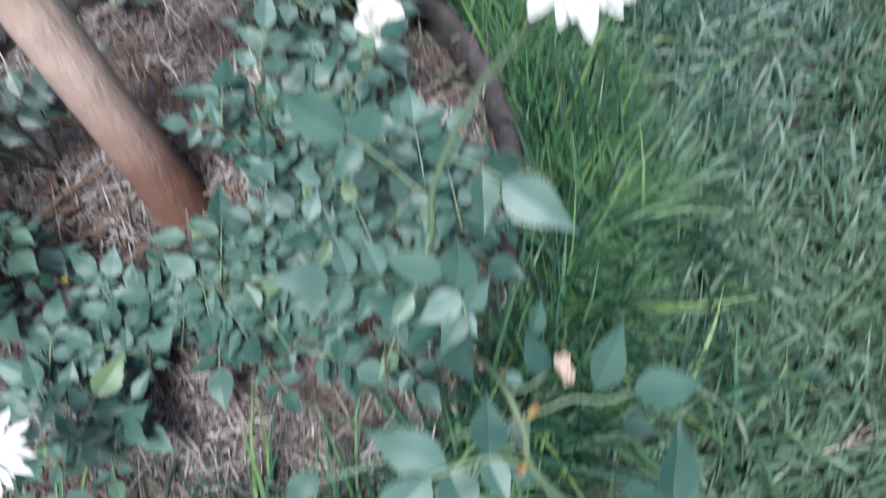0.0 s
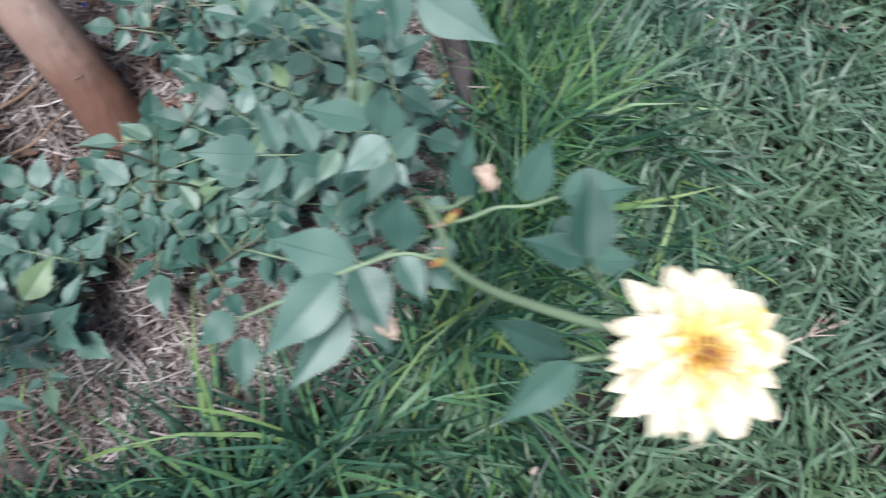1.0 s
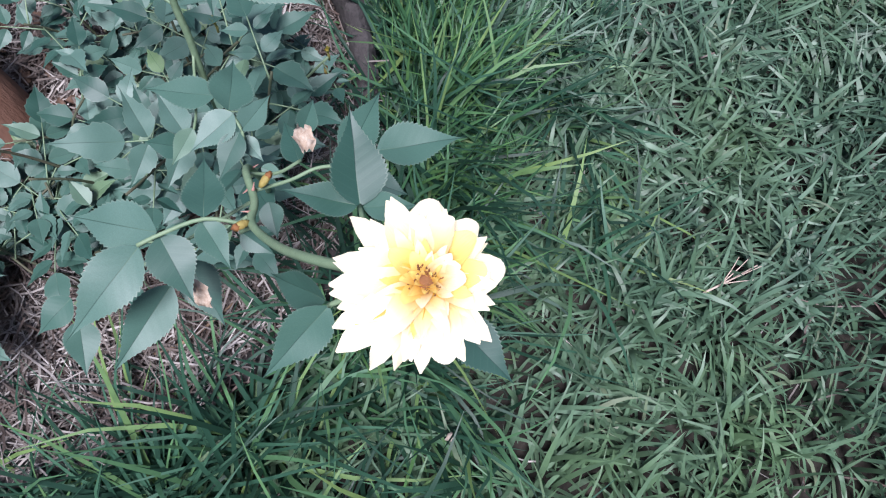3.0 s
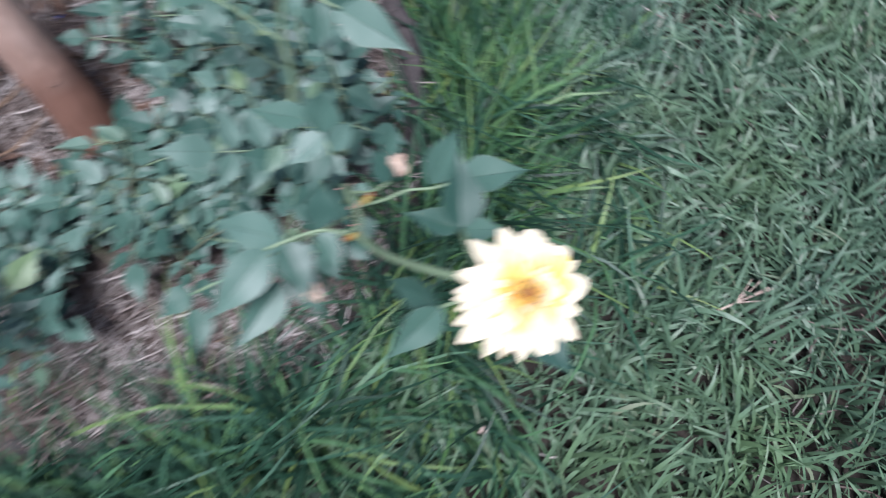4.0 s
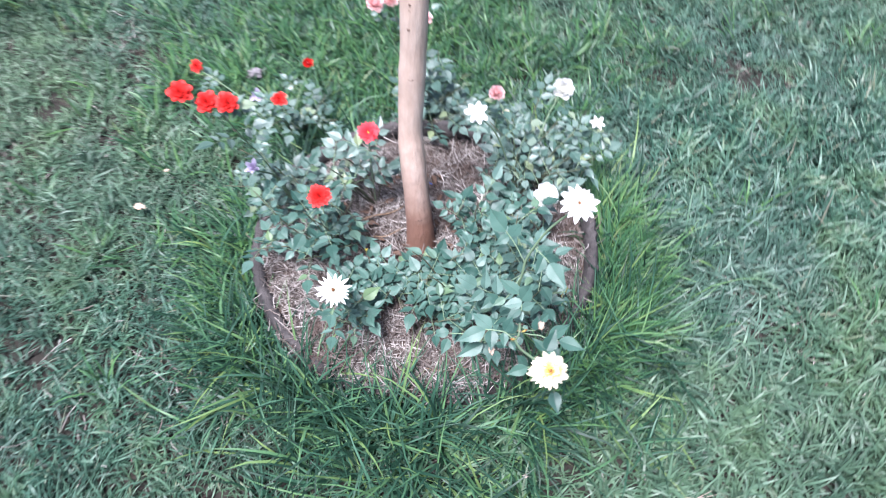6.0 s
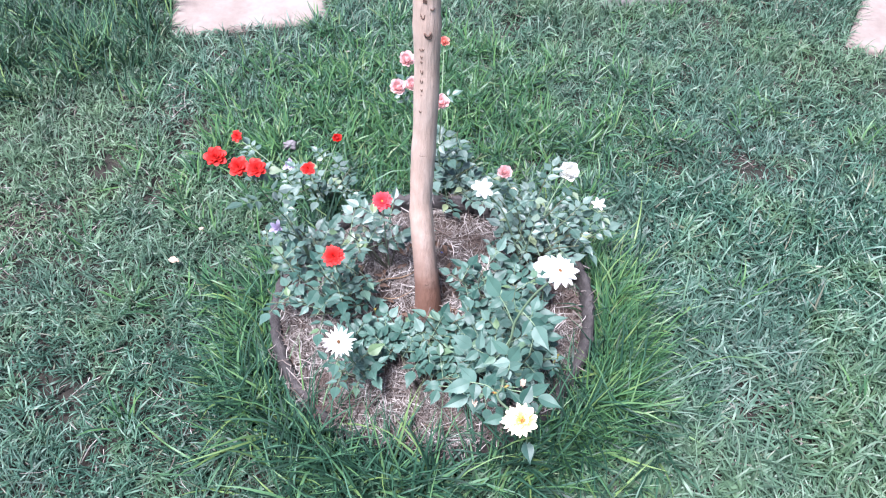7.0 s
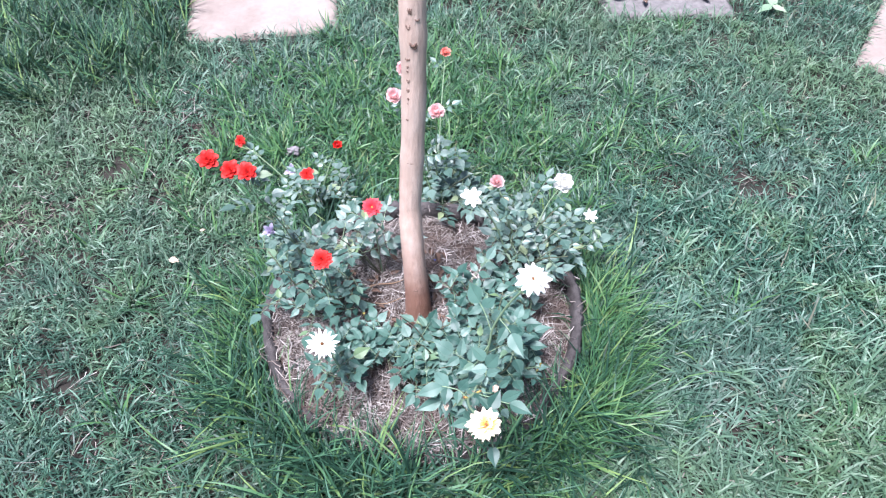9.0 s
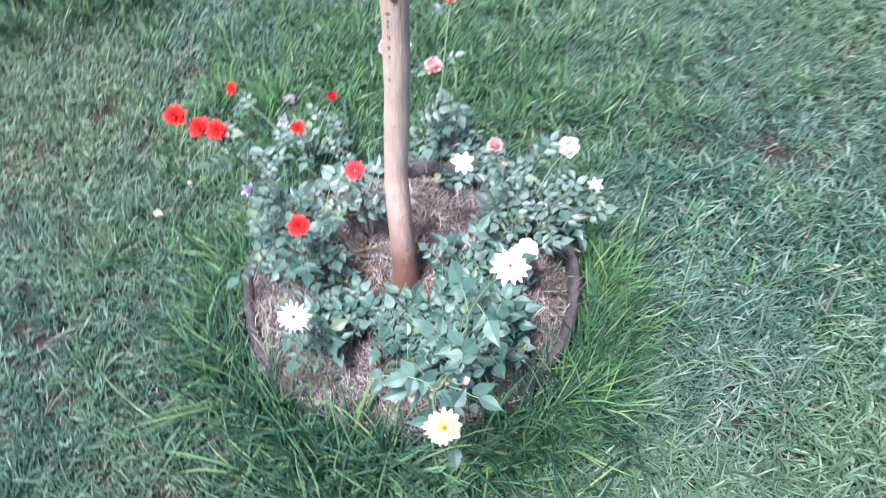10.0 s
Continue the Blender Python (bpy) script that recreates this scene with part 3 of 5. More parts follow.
def rim_straw():
    """Strands that lie over the rim of the tyre, mostly at the front."""
    n = 1300
    a = RNG.uniform(0, 2 * math.pi, n)
    a = a[RNG.uniform(0, 1, n) < 0.10 + 0.9 * np.clip(-np.sin(a) * 1.5, 0, 1) * np.clip(0.8 - 1.5 * np.cos(a), 0, 1) * np.clip(1.9 + 1.4 * np.cos(a), 0, 1)]
    n = len(a)
    r = RNG.uniform(0.276, 0.318, n)
    top = np.array([0.0985 + rim_lift(t) for t in a])
    length = RNG.lognormal(math.log(0.022), 0.4, n)
    heading = a + math.pi / 2 + RNG.normal(0, 0.9, n)
    x, y = RING[0] + r * np.cos(a) - 0.5 * length * np.cos(heading), RING[1] + r * oval(np.sin(a)) * np.sin(a) - 0.5 * length * np.sin(heading)
    ob = strips("straw_mulch", M_STRAW, np.stack([x, y, top + RNG.uniform(0.0, 0.007, n) - 0.10 * np.clip(0.292 - r, 0, 1)], 1), heading, length, RNG.uniform(0.0008, 0.0016, n), RNG.normal(0.0, 0.10, n), RNG.normal(0.1, 0.2, n), 2, False)
    return tagged(ob, "dry grass clippings lying over the edge of the tyre", "straw", kind="stuff")


rim_straw()


# ---- tree ----
def scar_mesh(loops, r):
    """Dark healed bark marks lying on a trunk of radius r; loops: (x, z, width, height) of open horseshoes."""
    verts, faces = [], []
    for j, (x, z, w, h) in enumerate(loops):
        line = []
        for i in range(9):
            a = math.pi * (0.08 + 0.84 * i / 8)
            px = x + w * math.cos(a) * (1 + 0.18 * math.sin(5 * i + j))
            pz = z - h * (math.sin(a) ** 0.8) + (0.7 * h if i in (0, 8) else 0.35 * h if i in (1, 7) else 0)
            line.append(Vector((px, -math.sqrt(max(r * r - px * px, 1e-7)), pz)))
        t = tube("bark_scar", line, [max(0.0008, 0.42 * min(w, h)) * (1 + 0.35 * math.sin(3 * i + j)) * (0.5 if i in (0, 8) else 1) for i in range(9)], 6)
        off = len(verts)
        verts += [v.co.copy() for v in t.vertices]
        faces += [tuple(off + k for k in p.vertices) for p in t.polygons]
        bpy.data.meshes.remove(t)
    return mesh_from("bark_scar", verts, faces)


def tree_trunk():
    line = smooth_line([(-0.0080, 0.034, 0.02), (-0.0080, 0.0325, 0.06), (-0.0085, 0.0330, 0.10), (-0.0098, 0.0365, 0.14), (-0.0137, 0.045, 0.20), (-0.0172, 0.0595, 0.26), (-0.0195, 0.0740, 0.32), (-0.0156, 0.0855, 0.40), (-0.010, 0.0935, 0.50), (-0.0071, 0.100, 0.60),
                        (-0.0066, 0.1064, 0.70), (-0.0060, 0.112, 0.80), (-0.003, 0.122, 1.0), (0.004, 0.14, 1.4), (0.010, 0.15, 1.8)], 7)
    radii = []
    for q in line:
        flare = 0.0075 * math.exp(-max(q.z - 0.065, 0) / 0.050) + 0.0018 * math.exp(-((q.z - 0.12) / 0.13) ** 2)
        knot = 0.0012 * math.exp(-((q.z - 0.435) / 0.012) ** 2) + 0.0010 * math.exp(-((q.z - 0.300) / 0.010) ** 2) + 0.0016 * math.exp(-((q.z - 0.655) / 0.012) ** 2) + 0.0010 * math.exp(-((q.z - 0.165) / 0.014) ** 2)
        radii.append(0.0197 - 0.0006 * min(q.z, 1.0) + flare + knot + 0.0011 * noise.noise(q * 21))
    t = thing("tree", (line[0].x, line[0].y, 0.06), "slim young tree with smooth tan bark standing in the mulch", "tree")
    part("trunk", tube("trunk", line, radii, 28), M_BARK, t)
    for z, marks in [(0.705, [(-0.004, 0.0, 0.0012, 0.006), (-0.0012, 0.0, 0.0012, 0.007)]), (0.690, [(0.0075, 0.0, 0.0030, 0.0022)]), (0.680, [(-0.0055, 0.0, 0.0030, 0.0050), (-0.0052, -0.003, 0.0015, 0.004)]),
                     (0.652, [(0.001, 0.002, 0.0048, 0.0040), (0.003, -0.002, 0.0035, 0.0045), (-0.001, -0.001, 0.0020, 0.0030)]), (0.627, [(-0.0085, 0.0, 0.0022, 0.0022), (-0.0060, 0.001, 0.0018, 0.0022)]), (0.615, [(-0.0080, 0.0, 0.0012, 0.0030)]),
                     (0.607, [(-0.0080, 0.0, 0.0011, 0.0022)]), (0.591, [(-0.0075, 0.0, 0.0018, 0.0040)]), (0.575, [(-0.0078, 0.0, 0.0016, 0.0042)]), (0.560, [(-0.0074, 0.0, 0.0011, 0.0028)]), (0.551, [(-0.0076, 0.0, 0.0010, 0.0026)]), (0.521, [(-0.0086, 0.0, 0.0016, 0.0022)]),
                     (0.437, [(-0.0040, 0.0, 0.0035, 0.0018), (-0.0020, -0.001, 0.0048, 0.0010)]), (0.299, [(-0.001, 0.0, 0.0042, 0.0012), (-0.001, -0.002, 0.0020, 0.0012)]), (0.165, [(0.001, 0.0, 0.0035, 0.0014)])]:
        near = min(range(len(line)), key=lambda i: abs(line[i].z - z))
        c, r = line[near], radii[near]
        part("bark_scar", scar_mesh(marks, r), M_SCAR, t, "dark healed bark scar", Matrix.Translation((c.x, c.y, z)))
    return t


tree_trunk()


# ---- paving ----
def slab(cx, cy, sx, sy, turn, label, material=None):
    n = 34
    verts, faces = [], []
    for j in range(n):
        for i in range(n):
            x, y = (i / (n - 1) - 0.5) * sx, (j / (n - 1) - 0.5) * sy
            q = Vector((x, y, turn))
            gap = min(sx / 2 - abs(x), sy / 2 - abs(y))
            z = 0.025 + 0.003 * noise.noise(q * 6) + 0.0012 * noise.noise(q * 31) - 0.007 * max(1 - gap / 0.018, 0) ** 2
            verts.append((x + 0.004 * noise.noise(q * 9), y + 0.004 * noise.noise(q * 8), z))
    for j in range(n - 1):
        for i in range(n - 1):
            k = j * n + i
            faces.append((k, k + 1, k + n + 1, k + n))
    edge = [i for i in range(n)] + [j * n + n - 1 for j in range(1, n)] + [(n - 1) * n + i for i in range(n - 2, -1, -1)] + [j * n for j in range(n - 2, 0, -1)]
    low = len(verts)
    verts += [(verts[k][0] * 1.004, verts[k][1] * 1.004, -0.03) for k in edge]
    m = len(edge)
    for k in range(m):
        faces.append((edge[k], low + k, low + (k + 1) % m, edge[(k + 1) % m]))
    faces.append(tuple(low + k for k in range(m))[::-1])
    me = mesh_from("paving_slab", verts, faces)
    ob = part("paving_slab", me, material or M_SLAB, None, m=Matrix.Translation((cx, cy, -0.010)) @ Matrix.Rotation(radians(turn), 4, "Z"))
    return tagged(ob, label, "paving slab", "stepping slabs in the lawn")


slab(*SLABS[0], "pinkish-beige square concrete stepping slab set in the lawn")
slab(*SLABS[1], "worn beige concrete stepping slab set in the lawn")
slab(*SLABS[2], "weathered grey stepping slab littered with dead leaves", M_STONE)


# ---- rose leaves ----
def leaflet_mesh(name, wide, fold, sag, seed, n=22):
    """A serrated pointed leaflet of length 1 along y, folded along its midrib."""
    verts, faces = [], []
    full = max((i / 99) ** 0.72 * (1 - i / 99) ** (1.0 + 1.15 * i / 99) for i in range(1, 99))
    for i in range(n):
        t = i / (n - 1)
        w = wide * t ** 0.72 * (1 - t) ** (1.0 + 1.15 * t) / full if 0 < t < 1 else 0.0
        tooth = (0.925, 0.965, 1.015)[i % 3] if n > 30 else (0.92, 0.96, 1.02)[i % 3]
        z = -sag * t * t + 0.012 * math.sin(9 * t + seed)
        wave = 0.035 * math.sin(11 * t + 2 * seed)
        for k in (-1, -0.5, 0, 0.5, 1):
            edge = tooth if abs(k) == 1 else 0.94
            dy = 0.5 / n if abs(k) == 1 and i % 3 == 2 and i < n - 2 else 0.0
            verts.append((k * w * edge * 0.5, t + dy, z + fold * abs(k) * w * edge * 0.5 + wave * k * k * w * edge * edge + (0.004 if k else 0)))
    for i in range(n - 1):
        for k in range(4):
            a = i * 5 + k
            faces.append((a, a + 1, a + 6, a + 5))
    me = mesh_from(name, verts, faces)
    crease = me.attributes.new("sharp_edge", "BOOLEAN", "EDGE")
    crease.data.foreach_set("value", [all(v % 5 == 2 for v in e.vertices) for e in me.edges])
    rim = me.attributes.new("rim", "FLOAT", "POINT")
    rim.data.foreach_set("value", [1.0 if j % 5 in (0, 4) else 0.0 if j % 5 == 2 else 0.5 for j in range(len(verts))])
    return me


LEAFLETS = [leaflet_mesh("leaflet", *p) for p in [(0.52, 0.24, 0.08, 0.3), (0.55, 0.16, 0.12, 1.4), (0.48, 0.32, 0.05, 2.2), (0.56, 0.20, 0.16, 3.3), (0.50, 0.12, 0.22, 4.1)]]
LARGE = [leaflet_mesh("leaflet", *p, 64) for p in [(0.47, 0.26, 0.01, 0.3), (0.49, 0.18, 0.04, 1.4), (0.46, 0.34, -0.02, 2.2), (0.48, 0.22, 0.06, 3.6)]]
SHEEN = [leaflet_mesh("leaflet", *p) for p in [(0.50, 0.26, 0.08, 0.3), (0.53, 0.16, 0.14, 1.4), (0.46, 0.34, 0.06, 2.2), (0.54, 0.20, 0.18, 3.3)]]
for me in LEAFLETS + LARGE:
    me.materials.append(M_LEAF)
for me in SHEEN:
    me.materials.append(M_SHEENLEAF)
FOLIAGE = {"shapes": LEAFLETS}


def aim(at, ahead, up, size=1.0, wide=1.0):
    """A pose at a place with y ahead and z towards up."""
    y = Vector(ahead).normalized()
    x = y.cross(Vector(up))
    x = x.normalized() if x.length > 1e-4 else Vector((1, 0, 0))
    z = x.cross(y)
    r = Matrix((x, y, z)).transposed().to_4x4()
    return Matrix.Translation(at) @ r @ Matrix.Diagonal((size * wide, size, size, 1))


def leaflet(parent, base, tip, up, wide=1.0, shapes=None):
    base, tip = Vector(base), Vector(tip)
    me = rnd.choice(shapes or FOLIAGE["shapes"])
    return part("leaflet", me, M_LEAF, parent, m=aim(base, tip - base, up, (tip - base).length, wide))


def compound_leaf(bush, at, ahead, up, size, leaflets=5):
    """A rose leaf: a stalk with paired leaflets and one at the end."""
    at, ahead, up = Vector(at), Vector(ahead).normalized(), Vector(up).normalized()
    side = ahead.cross(up).normalized()
    up = side.cross(ahead)
    stalk = size * (1.55 if leaflets == 5 else 1.05)
    line = [at + ahead * (stalk * s) - up * (0.10 * stalk * s * s) for s in (0, 0.35, 0.7, 1.0)]
    leaf = part("leaf", tube("leaf_stalk", [q - at for q in line], [0.0007, 0.0006, 0.0005, 0.0004], 5), M_STEM, bush, m=Matrix.Translation(at))
    spots = [(0.42, 1), (0.42, -1), (0.78, 1), (0.78, -1)] if leaflets == 5 else [(0.6, 1), (0.6, -1)]
    for s, k in spots:
        o = at + ahead * (stalk * s) - up * (0.10 * stalk * s * s)
        d = (ahead * rnd.uniform(0.30, 0.6) + side * k + up * rnd.uniform(-0.22, 0.10)).normalized()
        leaflet(leaf, o + d * 0.002, o + d * size * rnd.uniform(0.72, 0.95), up + side * rnd.uniform(-0.25, 0.25), rnd.uniform(0.9, 1.1))
    d = (ahead + up * rnd.uniform(-0.4, 0.05) + side * rnd.uniform(-0.15, 0.15)).normalized()
    leaflet(leaf, line[-1], line[-1] + d * size * rnd.uniform(0.95, 1.15), up, rnd.uniform(0.95, 1.1))
    return leaf


def cane(bush, points, r0=0.0028, r1=0.0014, woody=False, label=""):
    line = smooth_line(points, 6)
    o = Vector(points[0])
    n = len(line) - 1
    part("cane", tube("cane", [q - o for q in line], [r0 + (r1 - r0) * i / n for i in range(n + 1)], 7), M_CANE if woody else M_STEM, bush, label, Matrix.Translation(o))
    return line


CLEAR = [(-0.065, 0.045, 0.058, 0.050), (0.062, 0.165, 0.045, 0.095), (-0.060, -0.165, 0.050, 0.045), (-0.250, -0.100, 0.040, 0.080), (0.258, -0.060, 0.042, 0.110), (-0.02, -0.235, 0.10, 0.03), (0.0, 0.0, 0.040, 0.045), (-0.13, 0.235, 0.09, 0.045)]


def in_clear(q):
    """Whether a place lies over the open straw between the bushes."""
    if q.z > 0.158 and -0.07 < q.x < 0.05 and -0.14 < q.y < 0.02 and q.z < 0.30:
        return True
    return q.z < 0.24 and any(((q.x - x) / rx) ** 2 + ((q.y - y) / ry) ** 2 < 1 for x, y, rx, ry in CLEAR)


def leafy_cane(bush, points, leaves, size, start=0.3, r0=0.0016, woody=False):
    line = cane(bush, points, r0, min(r0, 0.0009), woody)
    for k in range(leaves):
        s = start + (0.98 - start) * (k + rnd.uniform(0.1, 0.9)) / leaves
        i = min(int(s * (len(line) - 1)), len(line) - 2)
        at = line[i].lerp(line[i + 1], s * (len(line) - 1) - i)
        grow = (line[i + 1] - line[i]).normalized()
        a = k * 2.4 + rnd.uniform(-0.5, 0.5)
        out_ = Vector((math.cos(a), math.sin(a), rnd.uniform(0.0, 0.38)))
        if in_clear(at) or in_clear(at + out_ * size * 1.3):
            continue
        compound_leaf(bush, at, out_ + grow * 0.3, (rnd.uniform(-0.38, 0.38), rnd.uniform(-0.62, 0.18), 1), size * rnd.uniform(0.72, 1.22), 5 if rnd.random() < 0.8 else 3)
    return line


# ---- rose flowers ----
def petal_mesh(name, wide, point, cup, curl, seed):
    """A petal of length 1 along y: wide, pointed (0..1), cupped and curled back at its end."""
    n = 8
    verts, faces = [], []
    for i in range(n):
        t = i / (n - 1)
        body = math.sin(math.pi * (0.12 + 0.88 * t) ** 1.25 * 0.86) ** 0.75
        taper_ = (1 - t) ** 0.55 if t < 1 else 0.0
        w = wide * (body * (1 - point) + point * max(taper_, 0) * min(1, 0.35 + 1.6 * t) * 1.0)
        w = max(w, 0.02)
        for k in (-1, -0.5, 0, 0.5, 1):
            z = cup * (k * w * 0.5) ** 2 * 2.2 - curl * max(t - 0.55, 0) ** 2 + 0.025 * math.sin(7 * t + seed + 2.1 * k) * t
            verts.append((k * w * 0.5, t - 0.06 * k * k * (1 - point) * t, z))
    for i in range(n - 1):
        for k in range(4):
            a = i * 5 + k
            faces.append((a, a + 1, a + 6, a + 5))
    return mesh_from(name, verts, faces)


PETALS = {}


def petals_of(style, material):
    key = (style, material.name)
    if key not in PETALS:
        shape = {"star": (0.34, 0.92, 0.5, 0.1), "pointed": (0.62, 0.62, 0.55, 0.25), "ragged": (0.52, 0.78, 0.8, 0.35), "frill": (0.66, 0.60, 0.7, 0.3), "fang": (0.50, 0.95, 0.7, 0.2), "blunt": (0.62, 0.30, 0.6, 0.35), "round": (0.80, 0.12, 0.7, 0.5), "ball": (0.85, 0.10, 0.9, -0.6)}[style]
        PETALS[key] = []
        for s in range(3):
            me = petal_mesh("petal", *shape, s * 1.7)
            me.materials.append(material)
            PETALS[key].append(me)
    return PETALS[key]


def eye_mesh(size, high, seed):
    """A tuft of stamens."""
    verts, faces = [], []
    r = random.Random(seed)
    for k in range(60):
        a, q = r.uniform(0, 2 * math.pi), size * math.sqrt(r.random())
        x, y = q * math.cos(a), q * math.sin(a)
        h = high * r.uniform(0.6, 1.0)
        b = len(verts)
        w = size * 0.09
        dx, dy = x * 0.4, y * 0.4
        verts += [(x - w, y, 0), (x + w, y, 0), (x, y + w, 0), (x + dx - w, y + dy, h), (x + dx + w, y + dy, h), (x + dx, y + dy + w, h), (x + dx, y + dy, h * 1.0)]
        faces += [(b, b + 1, b + 4, b + 3), (b + 1, b + 2, b + 5, b + 4), (b + 2, b, b + 3, b + 5), (b + 3, b + 4, b + 6), (b + 4, b + 5, b + 6), (b + 5, b + 3, b + 6)]
    b = len(verts)
    for j in range(4):
        for k in range(10):
            q = size * 1.05 * math.cos(j * 0.42)
            verts.append((q * math.cos(k * 0.6283), q * math.sin(k * 0.6283), high * 0.75 * math.sin(j * 0.42)))
    for j in range(3):
        for k in range(10):
            c, d = b + j * 10 + k, b + j * 10 + (k + 1) % 10
            faces.append((c, d, d + 10, c + 10))
    faces.append(tuple(range(b + 30, b + 40)))
    return mesh_from("stamens", verts, faces, False)


def flower(bush, at, facing, size, style, material, layers, eye=None, label=""):
    """layers: (petals, reach in parts of the radius, tilt in degrees from flat)."""
    up = Vector(facing).normalized()
    side = Vector((1, 0.2, 0.1)).cross(up).normalized()
    base = aim(at, side, up)
    r = size / 2
    calyx = tube("flower", [(0, 0, -0.24 * r - 0.004), (0, 0, -0.20 * r), (0, 0, -0.10 * r), (0, 0, -0.03 * r)], [0.0016, 0.13 * r, 0.20 * r, 0.16 * r], 9)
    head = part("flower", calyx, M_STEM, bush, label, base)
    for k in range(5):
        a = 2 * math.pi * k / 5 + 0.3
        m = base @ Matrix.Rotation(a, 4, "Z") @ Matrix.Translation((0, 0.10 * r, -0.10 * r)) @ Matrix.Rotation(radians(-14), 4, "X") @ Matrix.Diagonal((0.30 * r, 0.62 * r, 0.6 * r, 1))
        part("sepal", LEAFLETS[0], M_LEAF, head, m=m)
    for j, (count, reach, tilt) in enumerate(layers):
        for k in range(count):
            a = 2 * math.pi * (k + 0.5 * (j % 2) + rnd.uniform(-0.18, 0.18)) / count + 0.4 * j
            lng = r * reach * rnd.uniform(0.88, 1.12)
            m = (base @ Matrix.Rotation(a, 4, "Z") @ Matrix.Translation((0, 0.05 * r * (1 if tilt < 50 else 0.6), 0.015 * r * j)) @ Matrix.Rotation(radians(tilt + rnd.uniform(-7, 7)), 4, "X")
                 @ Matrix.Rotation(radians(rnd.uniform(-12, 12)), 4, "Y") @ Matrix.Diagonal((lng, lng, lng, 1)))
            part("petal", rnd.choice(petals_of(style, material)), material, head, m=m)
    if style == "ball":
        part("petal", lump("petal", (0.40 * r, 0.40 * r, 0.34 * r), size * 900, 3, 0.5), material, head, m=base @ Matrix.Translation((0, 0, 0.30 * r)))
    if eye:
        part("stamens", eye_mesh(r * eye[0], r * eye[1], int(size * 1e5)), eye[2], head, "orange-brown stamens", base @ Matrix.Translation((0, 0, 0.06 * r)))
    return head


DAISY = [(13, 1.0, 4), (12, 0.86, 14), (10, 0.66, 30), (8, 0.42, 50)]
DEEP = [(7, 1.0, 24), (7, 0.92, 40), (6, 0.80, 55), (5, 0.64, 68), (4, 0.45, 80)]
FRILL = [(16, 1.0, 10), (15, 0.93, 24), (13, 0.82, 38), (11, 0.66, 54), (8, 0.48, 70)]
BALL = [(9, 1.0, 14), (9, 0.96, 32), (9, 0.86, 48), (8, 0.72, 62), (8, 0.56, 74), (5, 0.40, 84)]


def bush(at, label, group="roses in the tyre"):
    return thing("rose_bush", at, label, "rose bush", group)


def root(x, y):
    inside = math.hypot(x - RING[0], (y - RING[1]) / oval(y - RING[1])) < 0.285
    return Vector((x, y, float(mulch_z(x, y)) - 0.004 if inside else float(ground_z(x, y)) - 0.004))


def filler(b, o, spots, leaves, size, start=0.35):
    """Leafy shoots from the root to each place."""
    for x, y, z in spots:
        tip = Vector((x, y, z))
        mid = o.lerp(tip, 0.5) + Vector((rnd.uniform(-0.02, 0.02), rnd.uniform(-0.02, 0.02), 0.02))
        leafy_cane(b, [o, mid, tip], leaves, size, start, 0.0012, True)


def spread(cx, cy, rx, ry, z0, z1, n):
    return [(cx + rx * math.sqrt(rnd.random()) * math.cos(a), cy + ry * math.sqrt(rnd.random()) * math.sin(a), rnd.uniform(z0, z1)) for a in [2 * math.pi * (i + rnd.random()) / n for i in range(n)]]


def hero_leaf(b, stalk, leaves, r=0.0008, up=(-0.1, -0.5, 0.87), sway=0.3):
    line = smooth_line(stalk, 4)
    lf = part("leaf", tube("leaf_stalk", [q - line[0] for q in line], [r] * len(line), 6), M_STEM, b, m=Matrix.Translation(line[0]))
    for base_, tip_, wide in leaves:
        leaflet(lf, base_, tip_, (up[0] + rnd.uniform(-sway, sway), up[1] + rnd.uniform(-sway, sway), up[2]), wide, LARGE)


def shoot_tip(b, at, size=0.008):
    """A young yellowish shoot tip of a few small folded leaflets."""
    at = Vector(at)
    tip = part("shoot_tip", tube("shoot_tip", [(0, 0, -0.008), (0.0005, 0, -0.003), (0, 0.0004, 0.002)], [0.0009, 0.0010, 0.0006], 6), M_YOUNG, b, "young yellow-green shoot tip", Matrix.Translation(at))
    for k in range(5):
        a = k * 2.4 + at.x * 90
        d = Vector((math.cos(a), math.sin(a), rnd.uniform(0.8, 2.2)))
        part("leaflet", YOUNG, M_YOUNG, tip, m=aim(at, d, (-math.cos(a), -math.sin(a), 0.6), size * rnd.uniform(0.7, 1.2)))


M_YOUNG = leaf_material("young_leaf", (0.22, 0.20, 0.035), (0.36, 0.31, 0.06), (0.40, 0.36, 0.12))
YOUNG = leaflet_mesh("leaflet", 0.42, 0.7, -0.25, 2.0)
YOUNG.materials.append(M_YOUNG)


